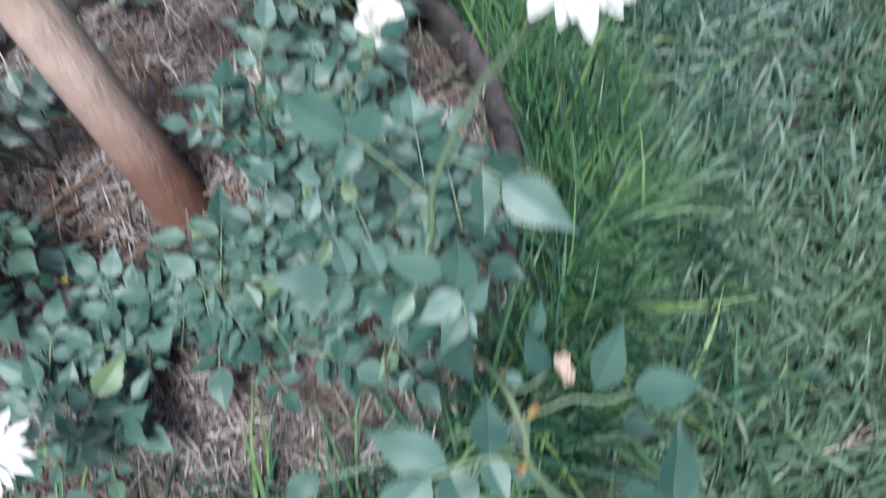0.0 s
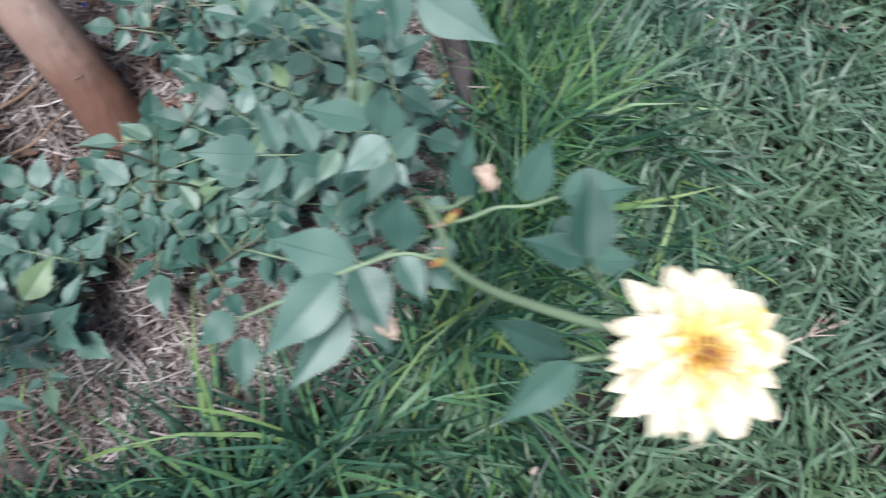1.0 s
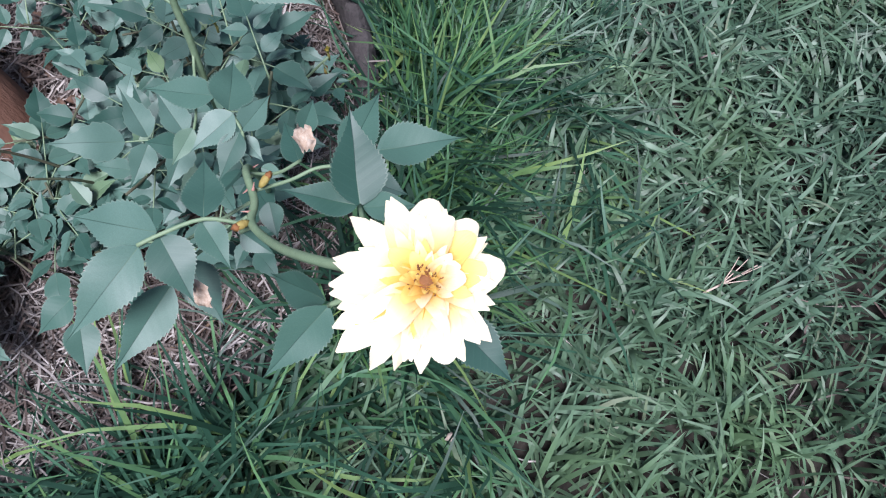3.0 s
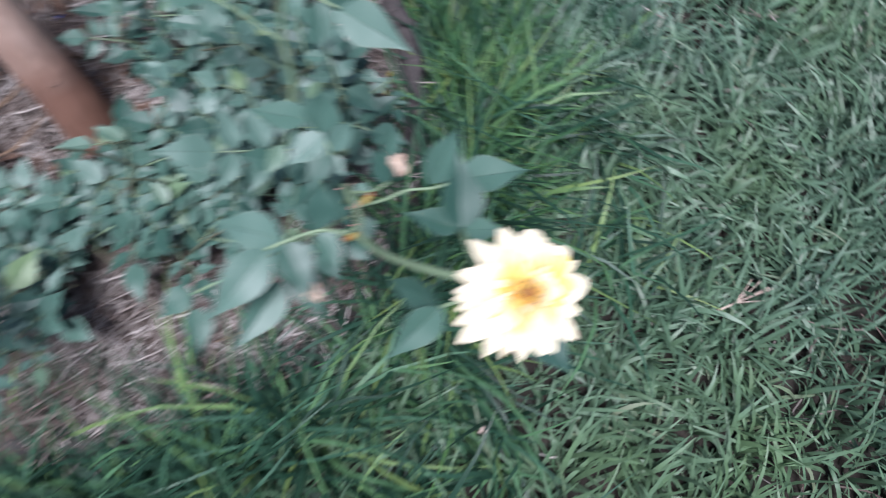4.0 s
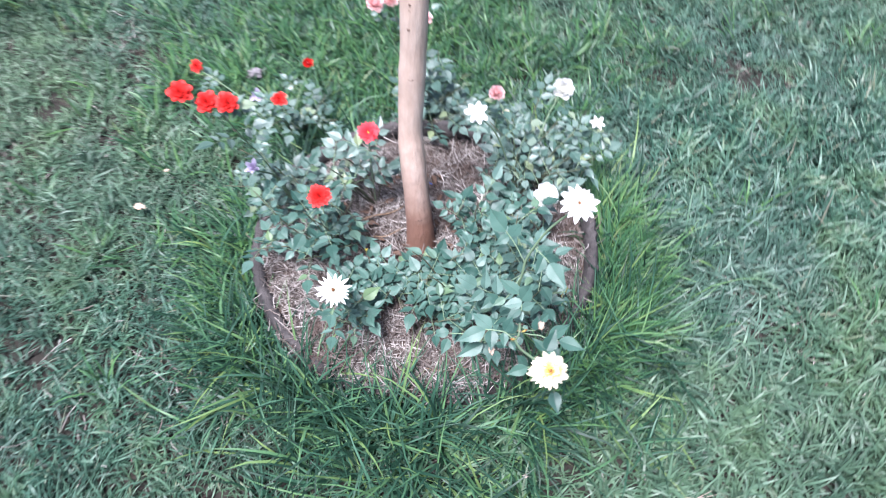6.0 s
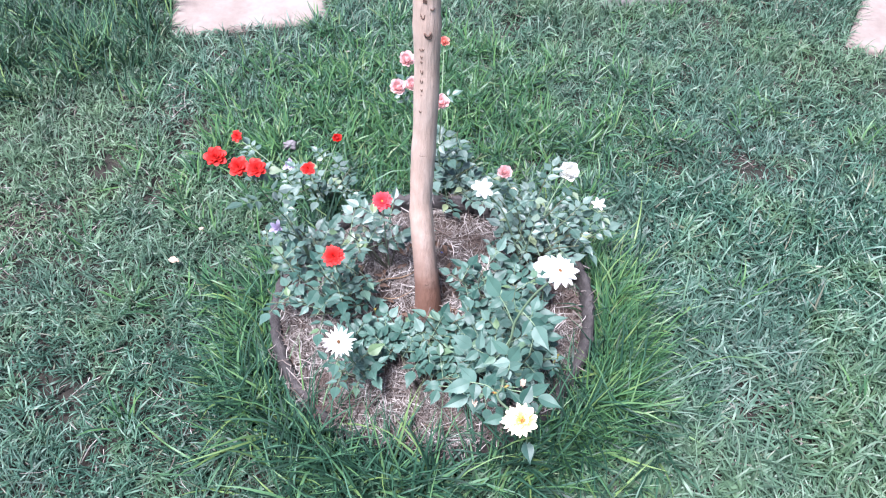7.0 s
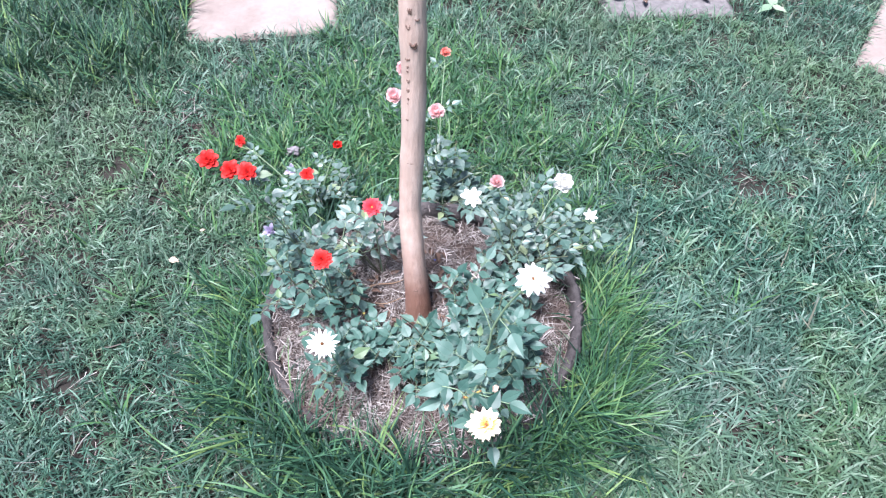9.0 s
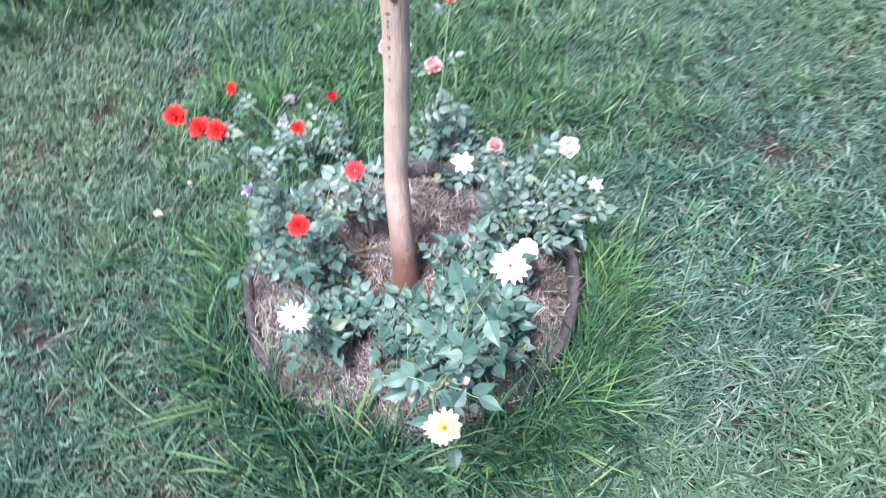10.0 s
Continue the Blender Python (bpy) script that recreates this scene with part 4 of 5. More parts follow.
def ruffled_rose(b, at, facing, size, label):
    """An open cream rose: long spiky outer petals on one side, blunt ones on the other, a ruffled heart."""
    up = Vector(facing).normalized()
    base = aim(at, Vector((1, 0.2, 0.1)).cross(up).normalized(), up)
    r = size / 2
    head = part("flower", tube("flower", [(0, 0, -0.24 * r - 0.004), (0, 0, -0.20 * r), (0, 0, -0.10 * r), (0, 0, -0.03 * r)], [0.0016, 0.13 * r, 0.20 * r, 0.16 * r], 9), M_STEM, b, label, base)
    for k in range(5):
        m = base @ Matrix.Rotation(2 * math.pi * k / 5 + 0.3, 4, "Z") @ Matrix.Translation((0, 0.10 * r, -0.10 * r)) @ Matrix.Rotation(radians(-14), 4, "X") @ Matrix.Diagonal((0.30 * r, 0.62 * r, 0.6 * r, 1))
        part("sepal", LEAFLETS[0], M_LEAF, head, m=m)
    spiky = Vector((-0.80, 0.38, 0.0)).normalized()
    for j, (count, reach, tilt) in enumerate([(14, 0.98, 4), (14, 0.93, 10), (14, 0.85, 17), (13, 0.75, 25), (12, 0.63, 35), (11, 0.50, 46), (9, 0.38, 58), (6, 0.27, 70)]):
        for k in range(count):
            a = 2 * math.pi * (k + 0.5 * (j % 2) + rnd.uniform(-0.22, 0.22)) / count + 0.55 * j
            turn = base @ Matrix.Rotation(a, 4, "Z")
            away = (turn.to_3x3() @ Vector((0, 1, 0))).dot(spiky)
            outer = j < 3
            lng = r * reach * rnd.uniform(0.84, 1.12) * (1.0 + 0.20 * away if outer else 1.0 + 0.10 * away)
            style = ("fang" if away > 0.35 or rnd.random() < 0.62 else "blunt") if outer else ("fang" if rnd.random() < 0.45 else "frill" if rnd.random() < 0.6 else "blunt")
            m = (turn @ Matrix.Translation((0, 0.05 * r * (1 if tilt < 50 else 0.6), 0.012 * r * j)) @ Matrix.Rotation(radians(tilt + (rnd.uniform(-8, 8) if outer else rnd.uniform(-11, 11))), 4, "X")
                 @ Matrix.Rotation(radians(rnd.uniform(-22, 22) * (1 if outer else 1.4)), 4, "Y") @ Matrix.Diagonal((lng * rnd.uniform(0.85, 1.1), lng, lng, 1)))
            material = M_HEART if j >= 6 or (j >= 3 and rnd.random() < 0.22) else M_YOLK if j >= 3 or (j >= 2 and rnd.random() < 0.5) else M_CREAM
            part("petal", rnd.choice(petals_of(style, material)), material, head, m=m)
    part("stamens", eye_mesh(r * 0.16, r * 0.22, int(size * 1e5)), M_DARKEYE, head, "orange-brown stamens", base @ Matrix.Translation((0, 0, 0.07 * r)))
    return head


# cream rose at the front, on a long arching cane
o = root(0.105, -0.13)
b = bush(o, "rose bush with one open cream rose on an arching green cane")
cane(b, [o, (0.107, -0.20, 0.16), (0.106, -0.262, 0.27), (0.0997, -0.2855, 0.3350), (0.0935, -0.3066, 0.3750), (0.0879, -0.3268, 0.3880), (0.0816, -0.3385, 0.3970), (0.0820, -0.3580, 0.4149), (0.0853, -0.3801, 0.4418), (0.093, -0.402, 0.464), (0.099, -0.414, 0.471)], 0.0016, 0.0015)
ruffled_rose(b, (0.1010, -0.4155, 0.4715), (-0.22, -0.10, 0.97), 0.0405, "cream rose with pointed petals and yellow heart")
hero_leaf(b, [(0.0805, -0.3385, 0.3970), (0.0696, -0.3296, 0.4020), (0.0553, -0.3252, 0.4020), (0.0465, -0.3231, 0.4010)], [
    ((0.0542, -0.3231, 0.4010), (0.0309, -0.2918, 0.3940), 1.00), ((0.0465, -0.3232, 0.4000), (0.0062, -0.3316, 0.3880), 0.95), ((0.0542, -0.3243, 0.4000), (0.0500, -0.3509, 0.3920), 1.30), ((0.0685, -0.3286, 0.4000), (0.0664, -0.3496, 0.3950), 1.15), ((0.0696, -0.3285, 0.4010), (0.0835, -0.3045, 0.3970), 1.20)])
hero_leaf(b, [(0.0825, -0.3291, 0.3850), (0.0584, -0.3233, 0.3720), (0.0465, -0.3246, 0.3680)], [
    ((0.0454, -0.3257, 0.3680), (0.0066, -0.3371, 0.3560), 0.90), ((0.0551, -0.3182, 0.3620), (0.0510, -0.3478, 0.3520), 1.15)])
hero_leaf(b, [(0.0876, -0.3167, 0.3700), (0.0441, -0.3035, 0.3520), (0.0074, -0.2934, 0.3400)], [
    ((0.0054, -0.3009, 0.3400), (-0.0062, -0.3217, 0.3320), 1.20), ((0.0074, -0.2901, 0.3400), (-0.0151, -0.2916, 0.3320), 1.20)])
hero_leaf(b, [(0.094, -0.404, 0.465), (0.0875, -0.4011, 0.4540), (0.0817, -0.3970, 0.4467)], [
    ((0.0817, -0.3970, 0.4467), (0.0546, -0.3987, 0.4332), 0.95), ((0.0822, -0.3954, 0.4454), (0.0755, -0.3677, 0.4204), 0.62)])
hero_leaf(b, [(0.0945, -0.405, 0.4655), (0.0993, -0.3912, 0.4503), (0.1073, -0.3744, 0.4365)], [
    ((0.1073, -0.3744, 0.4365), (0.1220, -0.3512, 0.4500), 1.30), ((0.1069, -0.3737, 0.4363), (0.0900, -0.3580, 0.4442), 0.95), ((0.1080, -0.3747, 0.4351), (0.1236, -0.3833, 0.4296), 1.05)], up=(0.15, -0.45, 0.85), sway=0.06)
hero_leaf(b, [(0.097, -0.410, 0.467), (0.1083, -0.4142, 0.4344), (0.1119, -0.4158, 0.4149)], [((0.1108, -0.4136, 0.4149), (0.1153, -0.4409, 0.4020), 1.05)])
hero_leaf(b, [(0.0816, -0.3386, 0.3940), (0.0782, -0.3345, 0.3880), (0.0771, -0.3335, 0.3860)], [((0.0771, -0.3335, 0.3860), (0.0826, -0.3467, 0.3800), 1.30), ((0.0940, -0.3169, 0.3620), (0.0875, -0.3312, 0.3560), 1.30)])
hero_leaf(b, [(0.0900, -0.3205, 0.3830), (0.1040, -0.3228, 0.3780), (0.1149, -0.3249, 0.3780), (0.1247, -0.3323, 0.3810), (0.1367, -0.3355, 0.3810)], [
    ((0.1367, -0.3355, 0.3820), (0.1711, -0.3496, 0.3740), 1.05), ((0.1270, -0.3432, 0.3800), (0.1367, -0.3563, 0.3760), 1.50), ((0.1266, -0.3261, 0.3720), (0.1618, -0.3035, 0.3640), 0.84)])
hero_leaf(b, [(0.0930, -0.3067, 0.3730), (0.1036, -0.3092, 0.3640), (0.1154, -0.3082, 0.3600)], [
    ((0.1143, -0.3093, 0.3600), (0.1226, -0.2804, 0.3520), 0.78), ((0.1266, -0.2853, 0.3380), (0.1445, -0.2682, 0.3320), 0.92), ((0.1012, -0.2977, 0.3550), (0.1077, -0.3075, 0.3520), 1.20)])
for at, ahead in [((0.0927, -0.3220, 0.3850), (0.85, 0.15, 0.40)), ((0.0811, -0.3379, 0.3980), (-0.75, -0.1, 0.45)), ((0.203, -0.154, 0.17), (0.3, 0.2, 0.9))]:
    d = Vector(ahead).normalized()
    hip = part("spent_bud", tube("spent_bud", [d * 0.0, d * 0.0016, d * 0.0034, d * 0.0050, d * 0.0056], [0.0007, 0.0014, 0.0016, 0.0014, 0.0009], 9), M_BUD, b, "withered orange-brown bud", Matrix.Translation(at))
    part("bud_tip", lump("bud_tip", (0.0015, 0.0014, 0.0013), at[0] * 99, 2, 0.6), M_DARKEYE, hip, "dry brown tip", Matrix.Translation(Vector(at) + d * 0.0058))
for at, ahead in [((0.0890, -0.3236, 0.3870), (0.7, 0.6, 0.5)), ((0.0848, -0.3332, 0.3930), (-0.8, 0.5, 0.3)), ((0.0900, -0.3193, 0.3840), (-0.8, -0.3, 0.4)), ((0.0969, -0.2956, 0.3550), (0.9, -0.2, 0.3)), ((0.0997, -0.2855, 0.3350), (-0.9, 0.2, 0.2)), ((0.0825, -0.3649, 0.4222), (0.5, -0.7, 0.3))]:
    d = Vector(ahead).normalized()
    part("prickle", tube("prickle", [d * 0.0010, d * 0.0024, d * 0.0044], [0.0007, 0.0004, 0.0001], 5), M_PRICKLE, b, "pink prickle", Matrix.Translation(at))
filler(b, o, spread(0.10, -0.20, 0.07, 0.05, 0.16, 0.27, 5), 4, 0.029)

# tall white rose beside it
o = root(0.125, -0.075)
b = bush(o, "tall rose bush with one large open white rose")
leafy_cane(b, [o, (0.114, -0.170, 0.18), (0.1100, -0.2129, 0.3000)], 3, 0.032, 0.25, 0.0021)
cane(b, [(0.1100, -0.2130, 0.2980), (0.1142, -0.2115, 0.3400), (0.1182, -0.2075, 0.3750), (0.1371, -0.2085, 0.4344), (0.161, -0.2225, 0.497)], 0.0020, 0.0014)
flower(b, (0.163, -0.221, 0.503), (0.05, -0.25, 0.95), 0.047, "ragged", M_WHITE, DAISY, (0.08, 0.14, M_DARKEYE), "white double rose, fully open")
hero_leaf(b, [(0.1105, -0.2136, 0.3080), (0.1098, -0.2302, 0.3220), (0.1099, -0.2496, 0.3200), (0.1077, -0.2562, 0.3150)], [
    ((0.1110, -0.2452, 0.3220), (0.0810, -0.2456, 0.3150), 1.15), ((0.1088, -0.2529, 0.3180), (0.1342, -0.2401, 0.3120), 1.05), ((0.1078, -0.2529, 0.3180), (0.0843, -0.2661, 0.3110), 1.05), ((0.1099, -0.2430, 0.3230), (0.1319, -0.2100, 0.3150), 1.20), ((0.1098, -0.2323, 0.3230), (0.0827, -0.1973, 0.3150), 0.80), ((0.1087, -0.2510, 0.3100), (0.1098, -0.2673, 0.3040), 1.10)])
hero_leaf(b, [(0.1136, -0.2112, 0.3350), (0.0967, -0.2235, 0.3050), (0.0838, -0.2282, 0.2950)], [((0.0838, -0.2282, 0.2950), (0.0676, -0.2040, 0.2870), 1.05), ((0.0924, -0.2257, 0.3020), (0.0711, -0.2346, 0.2960), 1.05)])
hero_leaf(b, [(0.1252, -0.2069, 0.3950), (0.1351, -0.2201, 0.3940), (0.1416, -0.2291, 0.3910)], [((0.1416, -0.2292, 0.3900), (0.1601, -0.2700, 0.3840), 1.05), ((0.1351, -0.2213, 0.3930), (0.1630, -0.2230, 0.3840), 1.0), ((0.1351, -0.2213, 0.3930), (0.1198, -0.2471, 0.3850), 1.05)])
hero_leaf(b, [(0.1168, -0.2086, 0.3600), (0.1077, -0.1709, 0.3560), (0.0999, -0.1475, 0.3510)], [((0.0999, -0.1465, 0.3500), (0.0799, -0.0919, 0.3420), 0.95), ((0.1032, -0.1561, 0.3520), (0.1287, -0.1284, 0.3450), 1.05), ((0.1032, -0.1561, 0.3520), (0.0784, -0.1675, 0.3450), 1.05)])
filler(b, o, spread(0.14, -0.10, 0.085, 0.075, 0.13, 0.26, 8), 4, 0.031)
shoot_tip(b, (0.2064, -0.1582, 0.1965))
leafy_cane(b, [o, (0.172, -0.13, 0.14), (0.2064, -0.1582, 0.192)], 3, 0.024, 0.3)
shoot_tip(b, (0.150, -0.120, 0.235))

# white star rose at the front
o = root(-0.115, -0.130)
b = bush(o, "low rose bush with one spiky white star-shaped rose")
leafy_cane(b, [o, (-0.13, -0.155, 0.17), (-0.147, -0.173, 0.266)], 3, 0.026, 0.35)
flower(b, (-0.147, -0.174, 0.270), (0.0, -0.5, 0.85), 0.050, "star", M_WHITE, [(16, 1.0, 6), (15, 0.85, 16), (10, 0.66, 32), (8, 0.42, 52)], (0.09, 0.30, M_DARKEYE), "white rose with narrow pointed petals")
filler(b, o, spread(-0.120, -0.135, 0.06, 0.04, 0.11, 0.17, 6), 4, 0.028)
filler(b, o, spread(-0.108, -0.092, 0.045, 0.032, 0.115, 0.150, 4), 4, 0.029)

# red rose
o = root(-0.165, 0.015)
b = bush(o, "leafy rose bush with one round scarlet rose")
leafy_cane(b, [o, (-0.165, -0.000, 0.20), (-0.164, -0.025, 0.296)], 3, 0.025, 0.35)
flower(b, (-0.164, -0.025, 0.300), (0.0, -0.45, 0.9), 0.035, "frill", M_RED, FRILL, None, "scarlet rose with frilled petals")
filler(b, o, spread(-0.195, 0.015, 0.115, 0.085, 0.12, 0.25, 14), 4, 0.029)
shoot_tip(b, (-0.104, -0.032, 0.155))

# crimson rose by the trunk; the bushes behind have sky sheen painted into their leaf colour
FOLIAGE["shapes"] = SHEEN
o = root(-0.085, 0.12)
b = bush(o, "small rose bush with one faded crimson rose")
leafy_cane(b, [o, (-0.087, 0.10, 0.21), (-0.085, 0.068, 0.330)], 3, 0.028, 0.4)
flower(b, (-0.085, 0.067, 0.334), (0.05, -0.45, 0.9), 0.033, "pointed", M_ROSE, FRILL[:4], (0.16, 0.1, M_STAMEN), "faded crimson rose")
filler(b, o, spread(-0.115, 0.105, 0.060, 0.050, 0.15, 0.25, 6), 4, 0.031)

# scarlet cluster
o = root(-0.225, 0.125)
b = bush(o, "tall rose bush with a cluster of scarlet roses")
hub = Vector((-0.293, 0.070, 0.378))
leafy_cane(b, [o, (-0.265, 0.13, 0.20), (-0.285, 0.10, 0.30), hub], 7, 0.028, 0.2, 0.0016)
for p in [(-0.334, 0.040, 0.457), (-0.301, 0.037, 0.439), (-0.272, 0.031, 0.441)]:
    leafy_cane(b, [hub, hub.lerp(Vector(p), 0.5) + Vector((0, 0.008, 0.0)), p], 1, 0.026, 0.2, 0.0011)
    flower(b, Vector(p) + Vector((0, 0, 0.004)), (rnd.uniform(-0.3, 0.1), -0.45, 0.85), 0.034, "round", M_RED, DEEP, None, "scarlet rose")
filler(b, o, spread(-0.275, 0.150, 0.105, 0.085, 0.11, 0.19, 10), 4, 0.028)
cane(b, [o, (-0.25, 0.12, 0.17), (-0.274, 0.075, 0.252)], 0.0018)
flower(b, (-0.274, 0.075, 0.258), (-0.2, -0.4, 0.6), 0.036, "pointed", M_LILAC, [(5, 1.0, 60), (5, 0.8, 75), (3, 0.9, 40)], None, "wilted lilac rose")

# red roses behind the ring
o = root(-0.262, 0.365)
b = bush(o, "sparse rose bush in the grass with small red roses", "roses behind the tyre")
for p, s in [((-0.258, 0.326, 0.158), 0.030), ((-0.205, 0.424, 0.156), 0.022), ((-0.432, 0.455, 0.135), 0.026)]:
    leafy_cane(b, [o, o.lerp(Vector(p), 0.5) + Vector((0, 0, 0.02)), p], 3, 0.026, 0.3, 0.0018)
    flower(b, Vector(p) + Vector((0, 0, 0.004)), (0.05, -0.5, 0.8), s, "ball" if s < 0.025 else "round", M_RED, DEEP, None, "small scarlet rose")
cane(b, [o, (-0.30, 0.395, 0.06), (-0.321, 0.424, 0.08)], 0.0016)
flower(b, (-0.321, 0.424, 0.083), (0.1, -0.6, 0.5), 0.044, "pointed", M_LILAC, [(5, 1.0, 60), (5, 0.8, 75), (3, 0.9, 40)], None, "wilted lilac rose")
filler(b, o, spread(-0.23, 0.34, 0.10, 0.05, 0.06, 0.12, 6), 3, 0.028)

# white and pink roses
o = root(0.185, 0.135)
b = bush(o, "wide rose bush with white roses, one pale pink rose and buds")
for p, s, st, mt, ly, f, lb in [((0.087, 0.100, 0.331), 0.036, "blunt", M_WHITE, [(7, 1.0, 16), (7, 0.8, 36), (6, 0.55, 55)], (0, -0.5, 0.8), "small loose white rose"), ((0.138, 0.206, 0.266), 0.030, "ball", M_PINK, BALL, (0, -0.4, 0.9), "fading pale pink rose"),
                                 ((0.278, 0.276, 0.200), 0.042, "ball", M_WHITE, BALL, (0.05, -0.6, 0.75), "round white rose"), ((0.325, 0.187, 0.195), 0.032, "pointed", M_WHITE, [(6, 1.0, 30), (6, 0.85, 50), (5, 0.6, 68)], (0.1, -0.4, 0.8), "half-open white rose"),
                                 ((0.157, 0.196, 0.226), 0.014, "ball", M_CREAM, BALL[:2], (0, 0, 1), "cream bud")]:
    leafy_cane(b, [o, o.lerp(Vector(p), 0.55) + Vector((0, 0, 0.04)), Vector(p) - Vector((0, 0, 0.003))], 3, 0.026, 0.35, 0.002)
    flower(b, p, f, s, st, mt, ly, None, lb)
filler(b, o, spread(0.205, 0.145, 0.125, 0.115, 0.13, 0.23, 20), 4, 0.029)

# low white rose
FOLIAGE["shapes"] = LEAFLETS
o = root(0.205, 0.0)
b = bush(o, "low rose bush with one round white rose")
leafy_cane(b, [o, (0.205, 0.01, 0.14), (0.202, 0.019, 0.202)], 3, 0.026, 0.35)
flower(b, (0.202, 0.019, 0.207), (0.0, -0.35, 0.9), 0.042, "ball", M_WHITE, BALL, None, "round white rose")
filler(b, o, spread(0.155, -0.02, 0.07, 0.055, 0.11, 0.19, 7), 4, 0.029)
shoot_tip(b, (0.085, 0.050, 0.150))

# pink roses behind the trunk
FOLIAGE["shapes"] = SHEEN
o = root(0.015, 0.365)
b = bush(o, "rose bush behind the trunk with round pink roses", "roses behind the tyre")
for p, s, mt in [((-0.046, 0.374, 0.400), 0.032, M_PINK), ((-0.062, 0.324, 0.373), 0.034, M_PINK), ((-0.036, 0.338, 0.370), 0.030, M_PINK), ((0.019, 0.326, 0.336), 0.034, M_PINK), ((0.030, 0.590, 0.292), 0.024, M_CORAL)]:
    leafy_cane(b, [o, o.lerp(Vector(p), 0.5) + Vector((0, 0, 0.05)), Vector(p) - Vector((0, 0, 0.003))], 2, 0.026, 0.25, 0.0018)
    flower(b, p, (0.0, -0.45, 0.85), s, "ball", mt, BALL, None, "round coral rose" if mt is M_CORAL else "round pink rose")
filler(b, o, spread(0.05, 0.37, 0.11, 0.09, 0.09, 0.20, 12), 3, 0.030)
filler(b, o, spread(0.09, 0.295, 0.075, 0.02, 0.105, 0.150, 6), 3, 0.028, 0.45)

# low foliage in front of the trunk
FOLIAGE["shapes"] = LEAFLETS
o = root(0.02, -0.055)
b = bush(o, "creeping rose shoot with small leaves close to the straw")
filler(b, o, spread(0.015, -0.060, 0.065, 0.048, 0.100, 0.128, 7), 4, 0.029, 0.3)
o = root(-0.045, -0.095)
b = bush(o, "low spreading rose shoot with dull green leaves over the straw")
filler(b, o, spread(-0.040, -0.080, 0.055, 0.032, 0.105, 0.145, 7), 4, 0.030, 0.35)
o = root(0.040, -0.09)
b = bush(o, "low dense rose bush without flowers, small blue-green leaves")
filler(b, o, spread(0.080, -0.085, 0.11, 0.080, 0.11, 0.235, 13), 4, 0.029, 0.3)
o = root(-0.02, -0.15)
b = bush(o, "small rose shoot without flowers in the straw")
filler(b, o, spread(0.015, -0.165, 0.035, 0.035, 0.11, 0.15, 4), 4, 0.034, 0.4)
filler(b, o, spread(-0.020, -0.085, 0.06, 0.035, 0.11, 0.155, 6), 4, 0.028, 0.4)
o = root(0.10, 0.02)
b = bush(o, "low rose shoot without flowers beside the trunk")
filler(b, o, spread(0.11, 0.015, 0.06, 0.05, 0.12, 0.20, 8), 4, 0.029, 0.35)


# ---- small litter ----
def dry_leaf_mesh(seed, curl):
    verts, faces = [], []
    for i in range(9):
        t = i / 8
        w = 0.42 * math.sin(math.pi * t ** 0.8) if 0 < t < 1 else 0.0
        for k in (-1, -0.4, 0.4, 1):
            verts.append((k * w * 0.5, t, curl * (k * k * w + 0.5 * math.sin(3 * t + seed)) + 0.05 * math.sin(13 * t + 5 * k + seed)))
    for i in range(8):
        for k in range(3):
            a = i * 4 + k
            faces.append((a, a + 1, a + 5, a + 4))
    return mesh_from("dead_leaf", verts, faces)


def crumple_mesh(seed):
    """A crumpled dry petal about 1 long."""
    verts, faces = [], []
    for i in range(8):
        for k in range(6):
            u, v = k / 5 - 0.5, i / 7
            q = Vector((u * 3, v * 3, seed))
            edge = 1 - 1.1 * abs(v - 0.45) + 0.55 * noise.noise(q * 1.2)
            verts.append((u * 0.8 * edge, v + 0.25 * noise.noise(q * 1.3), 0.30 * noise.noise(q * 1.1) + 0.18 * noise.noise(q * 2.6)))
    for i in range(7):
        for k in range(5):
            a = i * 6 + k
            faces.append((a, a + 1, a + 7, a + 6))
    return mesh_from("dry_petal", verts, faces)


DRY_PETAL = crumple_mesh(2.7)
WITHERED = lump("dry_petal", (0.30, 0.42, 0.26), 5.1, 3, 0.9)
WITHERED.materials.append(simple_material("withered_head", (0.13, 0.12, 0.13), (0.27, 0.25, 0.26), 7, 0.9))
DRY = [dry_leaf_mesh(s, c) for s, c in [(0.4, 0.35), (1.9, 0.6), (3.3, -0.3)]]
for k in range(64):
    a, r = rnd.uniform(0, 6.28), 0.03 + 0.10 * math.sqrt(rnd.random())
    x, y = -0.05 + r * math.cos(a), 0.08 + r * math.sin(a)
    s = rnd.uniform(0.013, 0.028)
    ob = part("dead_leaf", DRY[k % 3], M_DEAD, None, m=aim((x, y, float(mulch_z(x, y)) + 0.013), (math.cos(k * 1.9), math.sin(k * 1.9), rnd.uniform(-0.1, 0.2)), (rnd.uniform(-0.5, 0.5), rnd.uniform(-0.5, 0.5), 1), s))
    tagged(ob, "curled brown dead leaf on the mulch", "dead leaf", "dead leaves round the trunk")

ob = part("plastic_scrap", lump("plastic_scrap", (0.006, 0.004, 0.0025), 3, 2, 0.6), M_BLUE, None, m=Matrix.Translation((0.019, 0.162, float(mulch_z(0.019, 0.162)) + 0.002)))
tagged(ob, "small scrap of bright blue plastic on the mulch", "plastic scrap")

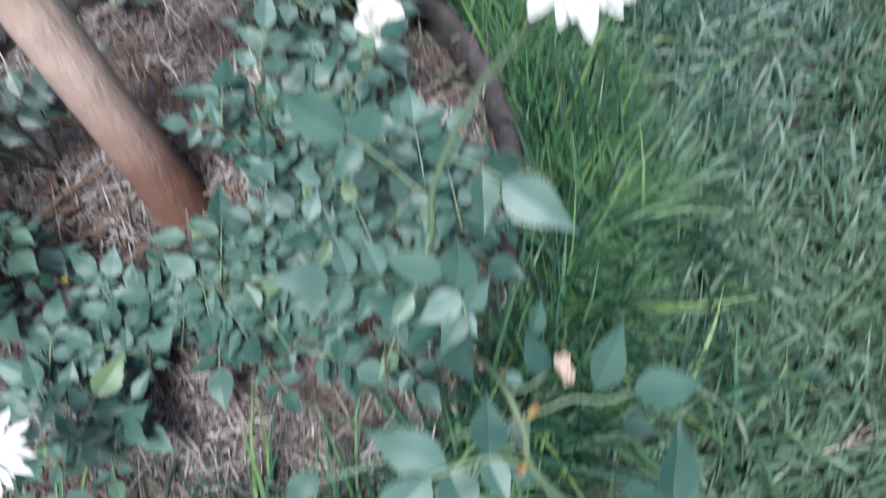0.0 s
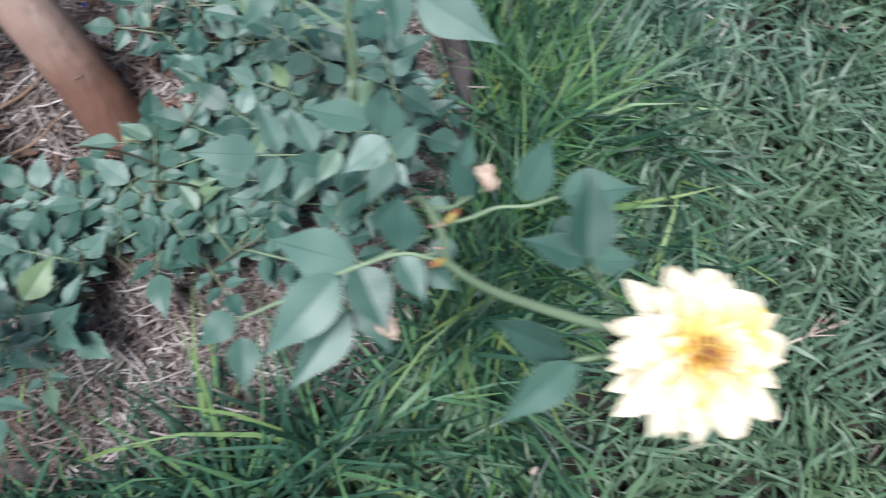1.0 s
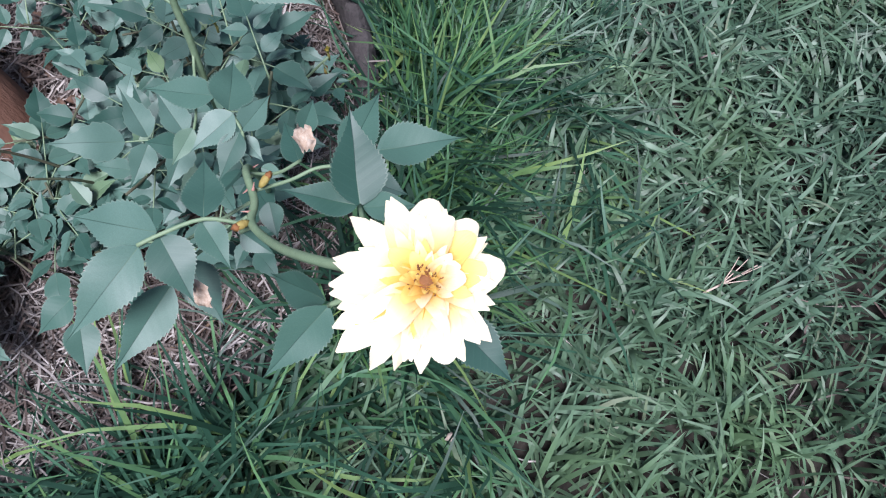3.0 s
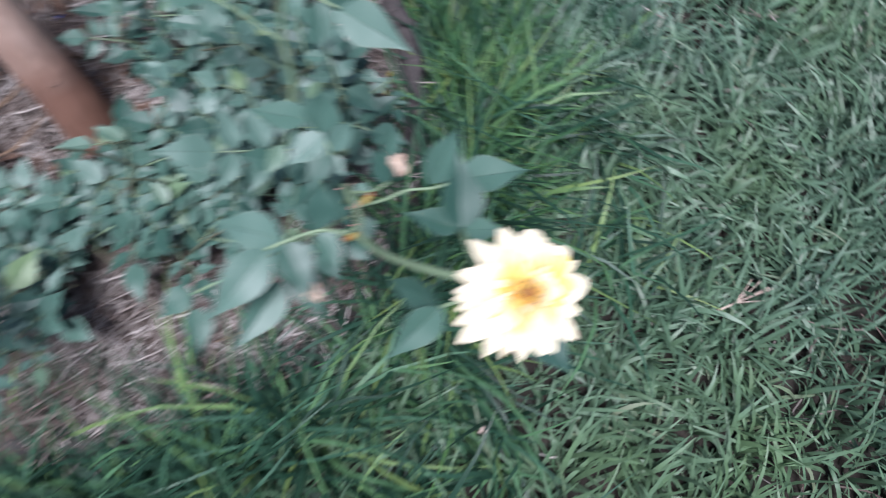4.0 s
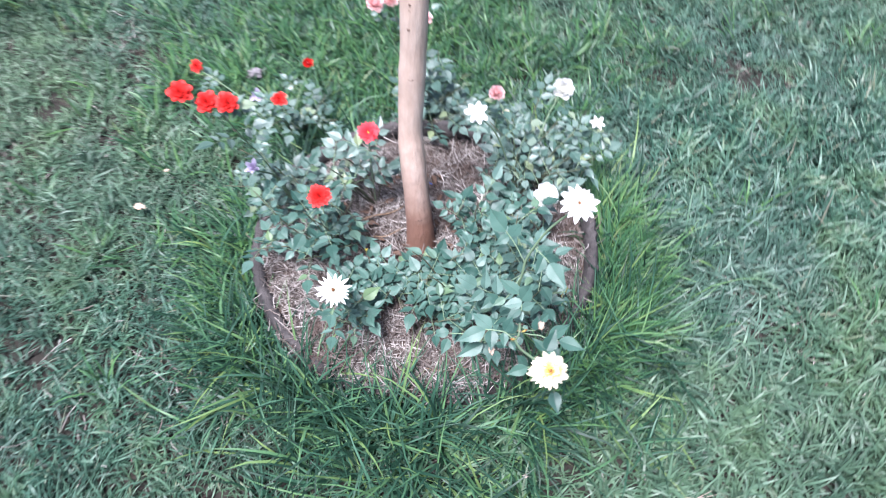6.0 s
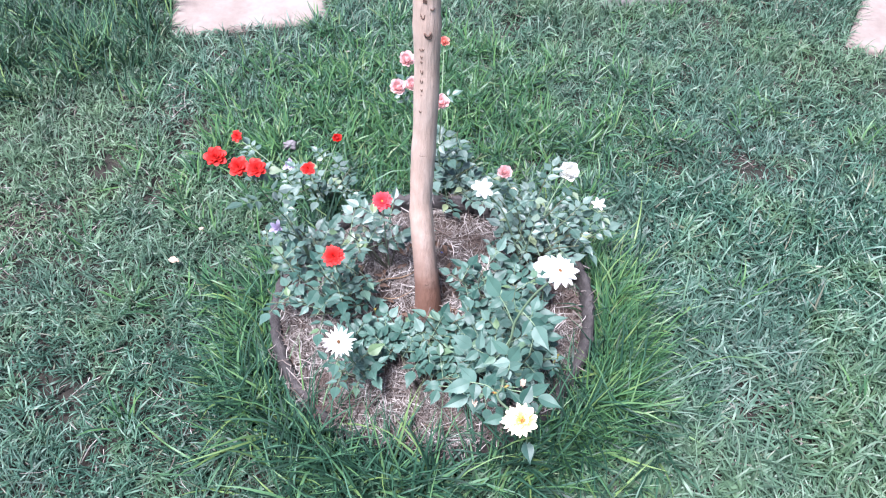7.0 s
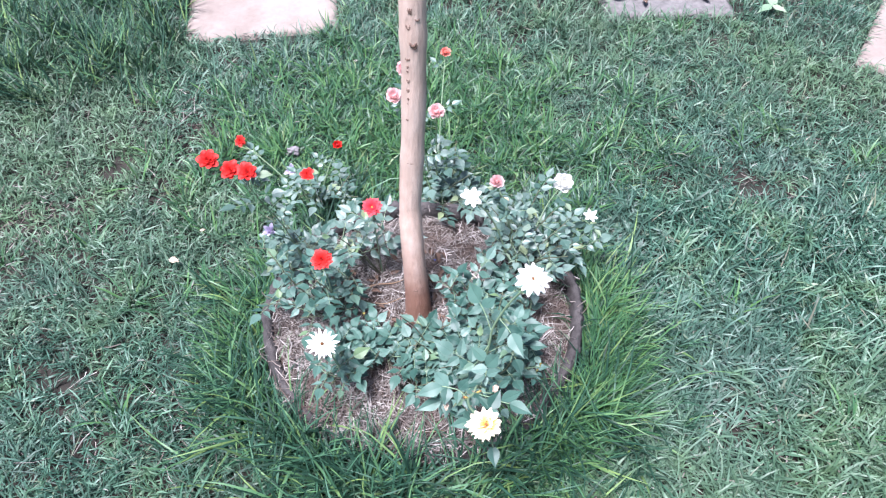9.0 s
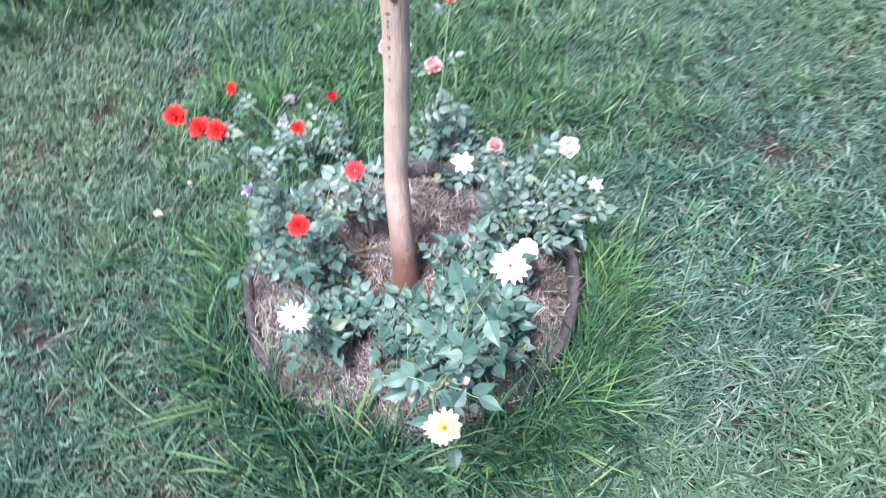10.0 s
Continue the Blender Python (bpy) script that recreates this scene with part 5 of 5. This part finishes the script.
for base_, tip_, lb in [((0.1160, -0.3187, 0.3820), (0.1214, -0.3058, 0.3780), "curled pale dry petal caught on a rose leaf"), ((0.0525, -0.3377, 0.3864), (0.0523, -0.3481, 0.3821), "pale dry petal caught on a rose leaf"), ((-0.546, 0.178, 0.048), (-0.526, 0.170, 0.050), "pale dry leaf lying on the grass"), ((-0.50, 0.26, 0.05), (-0.49, 0.262, 0.05), "pale dry petal lying on the grass"), ((-1.29, 1.26, 0.05), (-1.27, 1.28, 0.055), "pale dry leaf lying on the grass"), ((-0.334, 0.526, 0.050), (-0.300, 0.530, 0.055), "grey withered rose head lying in the grass")]:
    d = Vector(tip_) - Vector(base_)
    grey = lb.startswith("grey")
    own = 1.0 if lb.startswith("curled") else 1.0
    ob = part("dry_petal", WITHERED if grey else DRY_PETAL, M_CRUMPLED, None, m=aim(base_, d, (0.1, -0.3, 1), d.length * (1.1 if grey else own), 0.85))
    tagged(ob, lb, "dry petal")


def twig(points, r, material, label):
    line = smooth_line(points, 5)
    ob = part("twig", tube("twig", [q - line[0] for q in line], [r * (1 - 0.5 * i / len(line)) for i in range(len(line))], 6), material, None, m=Matrix.Translation(line[0]))
    return tagged(ob, label, "twig")


twig([(-0.15, 0.055, 0.092), (-0.10, 0.075, 0.104), (-0.06, 0.085, 0.100), (-0.035, 0.10, 0.098)], 0.0022, M_TWIG, "thin brown twig lying on the mulch")
twig([(-0.10, 0.04, 0.095), (-0.07, 0.03, 0.106), (-0.04, 0.05, 0.100)], 0.0015, M_TWIG, "thin brown twig lying on the mulch")
twig([(0.368, -0.443, 0.022), (0.392, -0.450, 0.032), (0.413, -0.455, 0.040)], 0.0011, M_DRYPETAL, "dry pale grass stalk on the lawn")
for dx, dy, dz in [(0.004, 0.012, 0.004), (-0.003, -0.010, 0.006), (0.012, 0.006, 0.002), (0.010, -0.006, 0.010)]:
    twig([(0.383, -0.447, 0.028), (0.393 + 0.5 * dx, -0.450 + 0.5 * dy, 0.033 + 0.6 * dz), (0.403 + dx, -0.452 + dy, 0.035 + dz)], 0.0006, M_DRYPETAL, "thin pale strand of a dry grass head")
twig([(-0.02, -0.215, 0.072), (0.01, -0.225, 0.080), (0.05, -0.22, 0.076)], 0.0016, M_TWIG, "thin brown twig lying on the mulch")
twig([(0.092, -0.381, 0.066), (0.107, -0.396, 0.078), (0.1155, -0.4045, 0.084)], 0.0014, M_LAWN, "cut grass blade with a pale tip")
ob = part("cut_blade_tip", lump("cut_blade_tip", (0.004, 0.003, 0.003), 8, 2, 0.4), M_DRYPETAL, None, m=Matrix.Translation((0.1167, -0.4073, 0.0849)))
tagged(ob, "pale dry seed head on a grass blade", "seed head")

# seedling and dead leaves by the grey slab
sd = thing("seedling", (0.985, 1.215, 0.0), "small pale green seedling growing in the lawn", "seedling", "")
part("stem", tube("stem", [(0, 0, 0), (0.004, -0.004, 0.03), (0.006, -0.008, 0.055)], [0.0015, 0.0013, 0.001], 6), M_STEM, sd, m=Matrix.Translation((0.985, 1.215, 0.0)))
M_PALE = leaf_material("pale_leaf", (0.13, 0.22, 0.13), (0.20, 0.30, 0.19), (0.3, 0.38, 0.28))
PALE = leaflet_mesh("leaf", 0.5, 0.15, 0.15, 0.9)
PALE.materials.append(M_PALE)
for dx, dy, dz in [(0.06, -0.03, -0.005), (-0.045, -0.03, 0.0), (0.02, 0.045, 0.01)]:
    part("leaf", PALE, M_PALE, sd, m=aim((0.991, 1.207, 0.054), (dx, dy, dz), (0, 0, 1), 0.06))
for k in range(7):
    x, y = 0.54 + 0.05 * k + rnd.uniform(-0.02, 0.02), 1.27 + rnd.uniform(-0.03, 0.06)
    ob = part("dead_leaf", DRY[k % 3], M_DEAD, None, m=aim((x, y, 0.03), (math.cos(k * 2.3), math.sin(k * 2.3), 0.1), (0.2, -0.4, 1), 0.045))
    tagged(ob, "brown dead leaf lying on the grey slab", "dead leaf", "dead leaves on the slab")
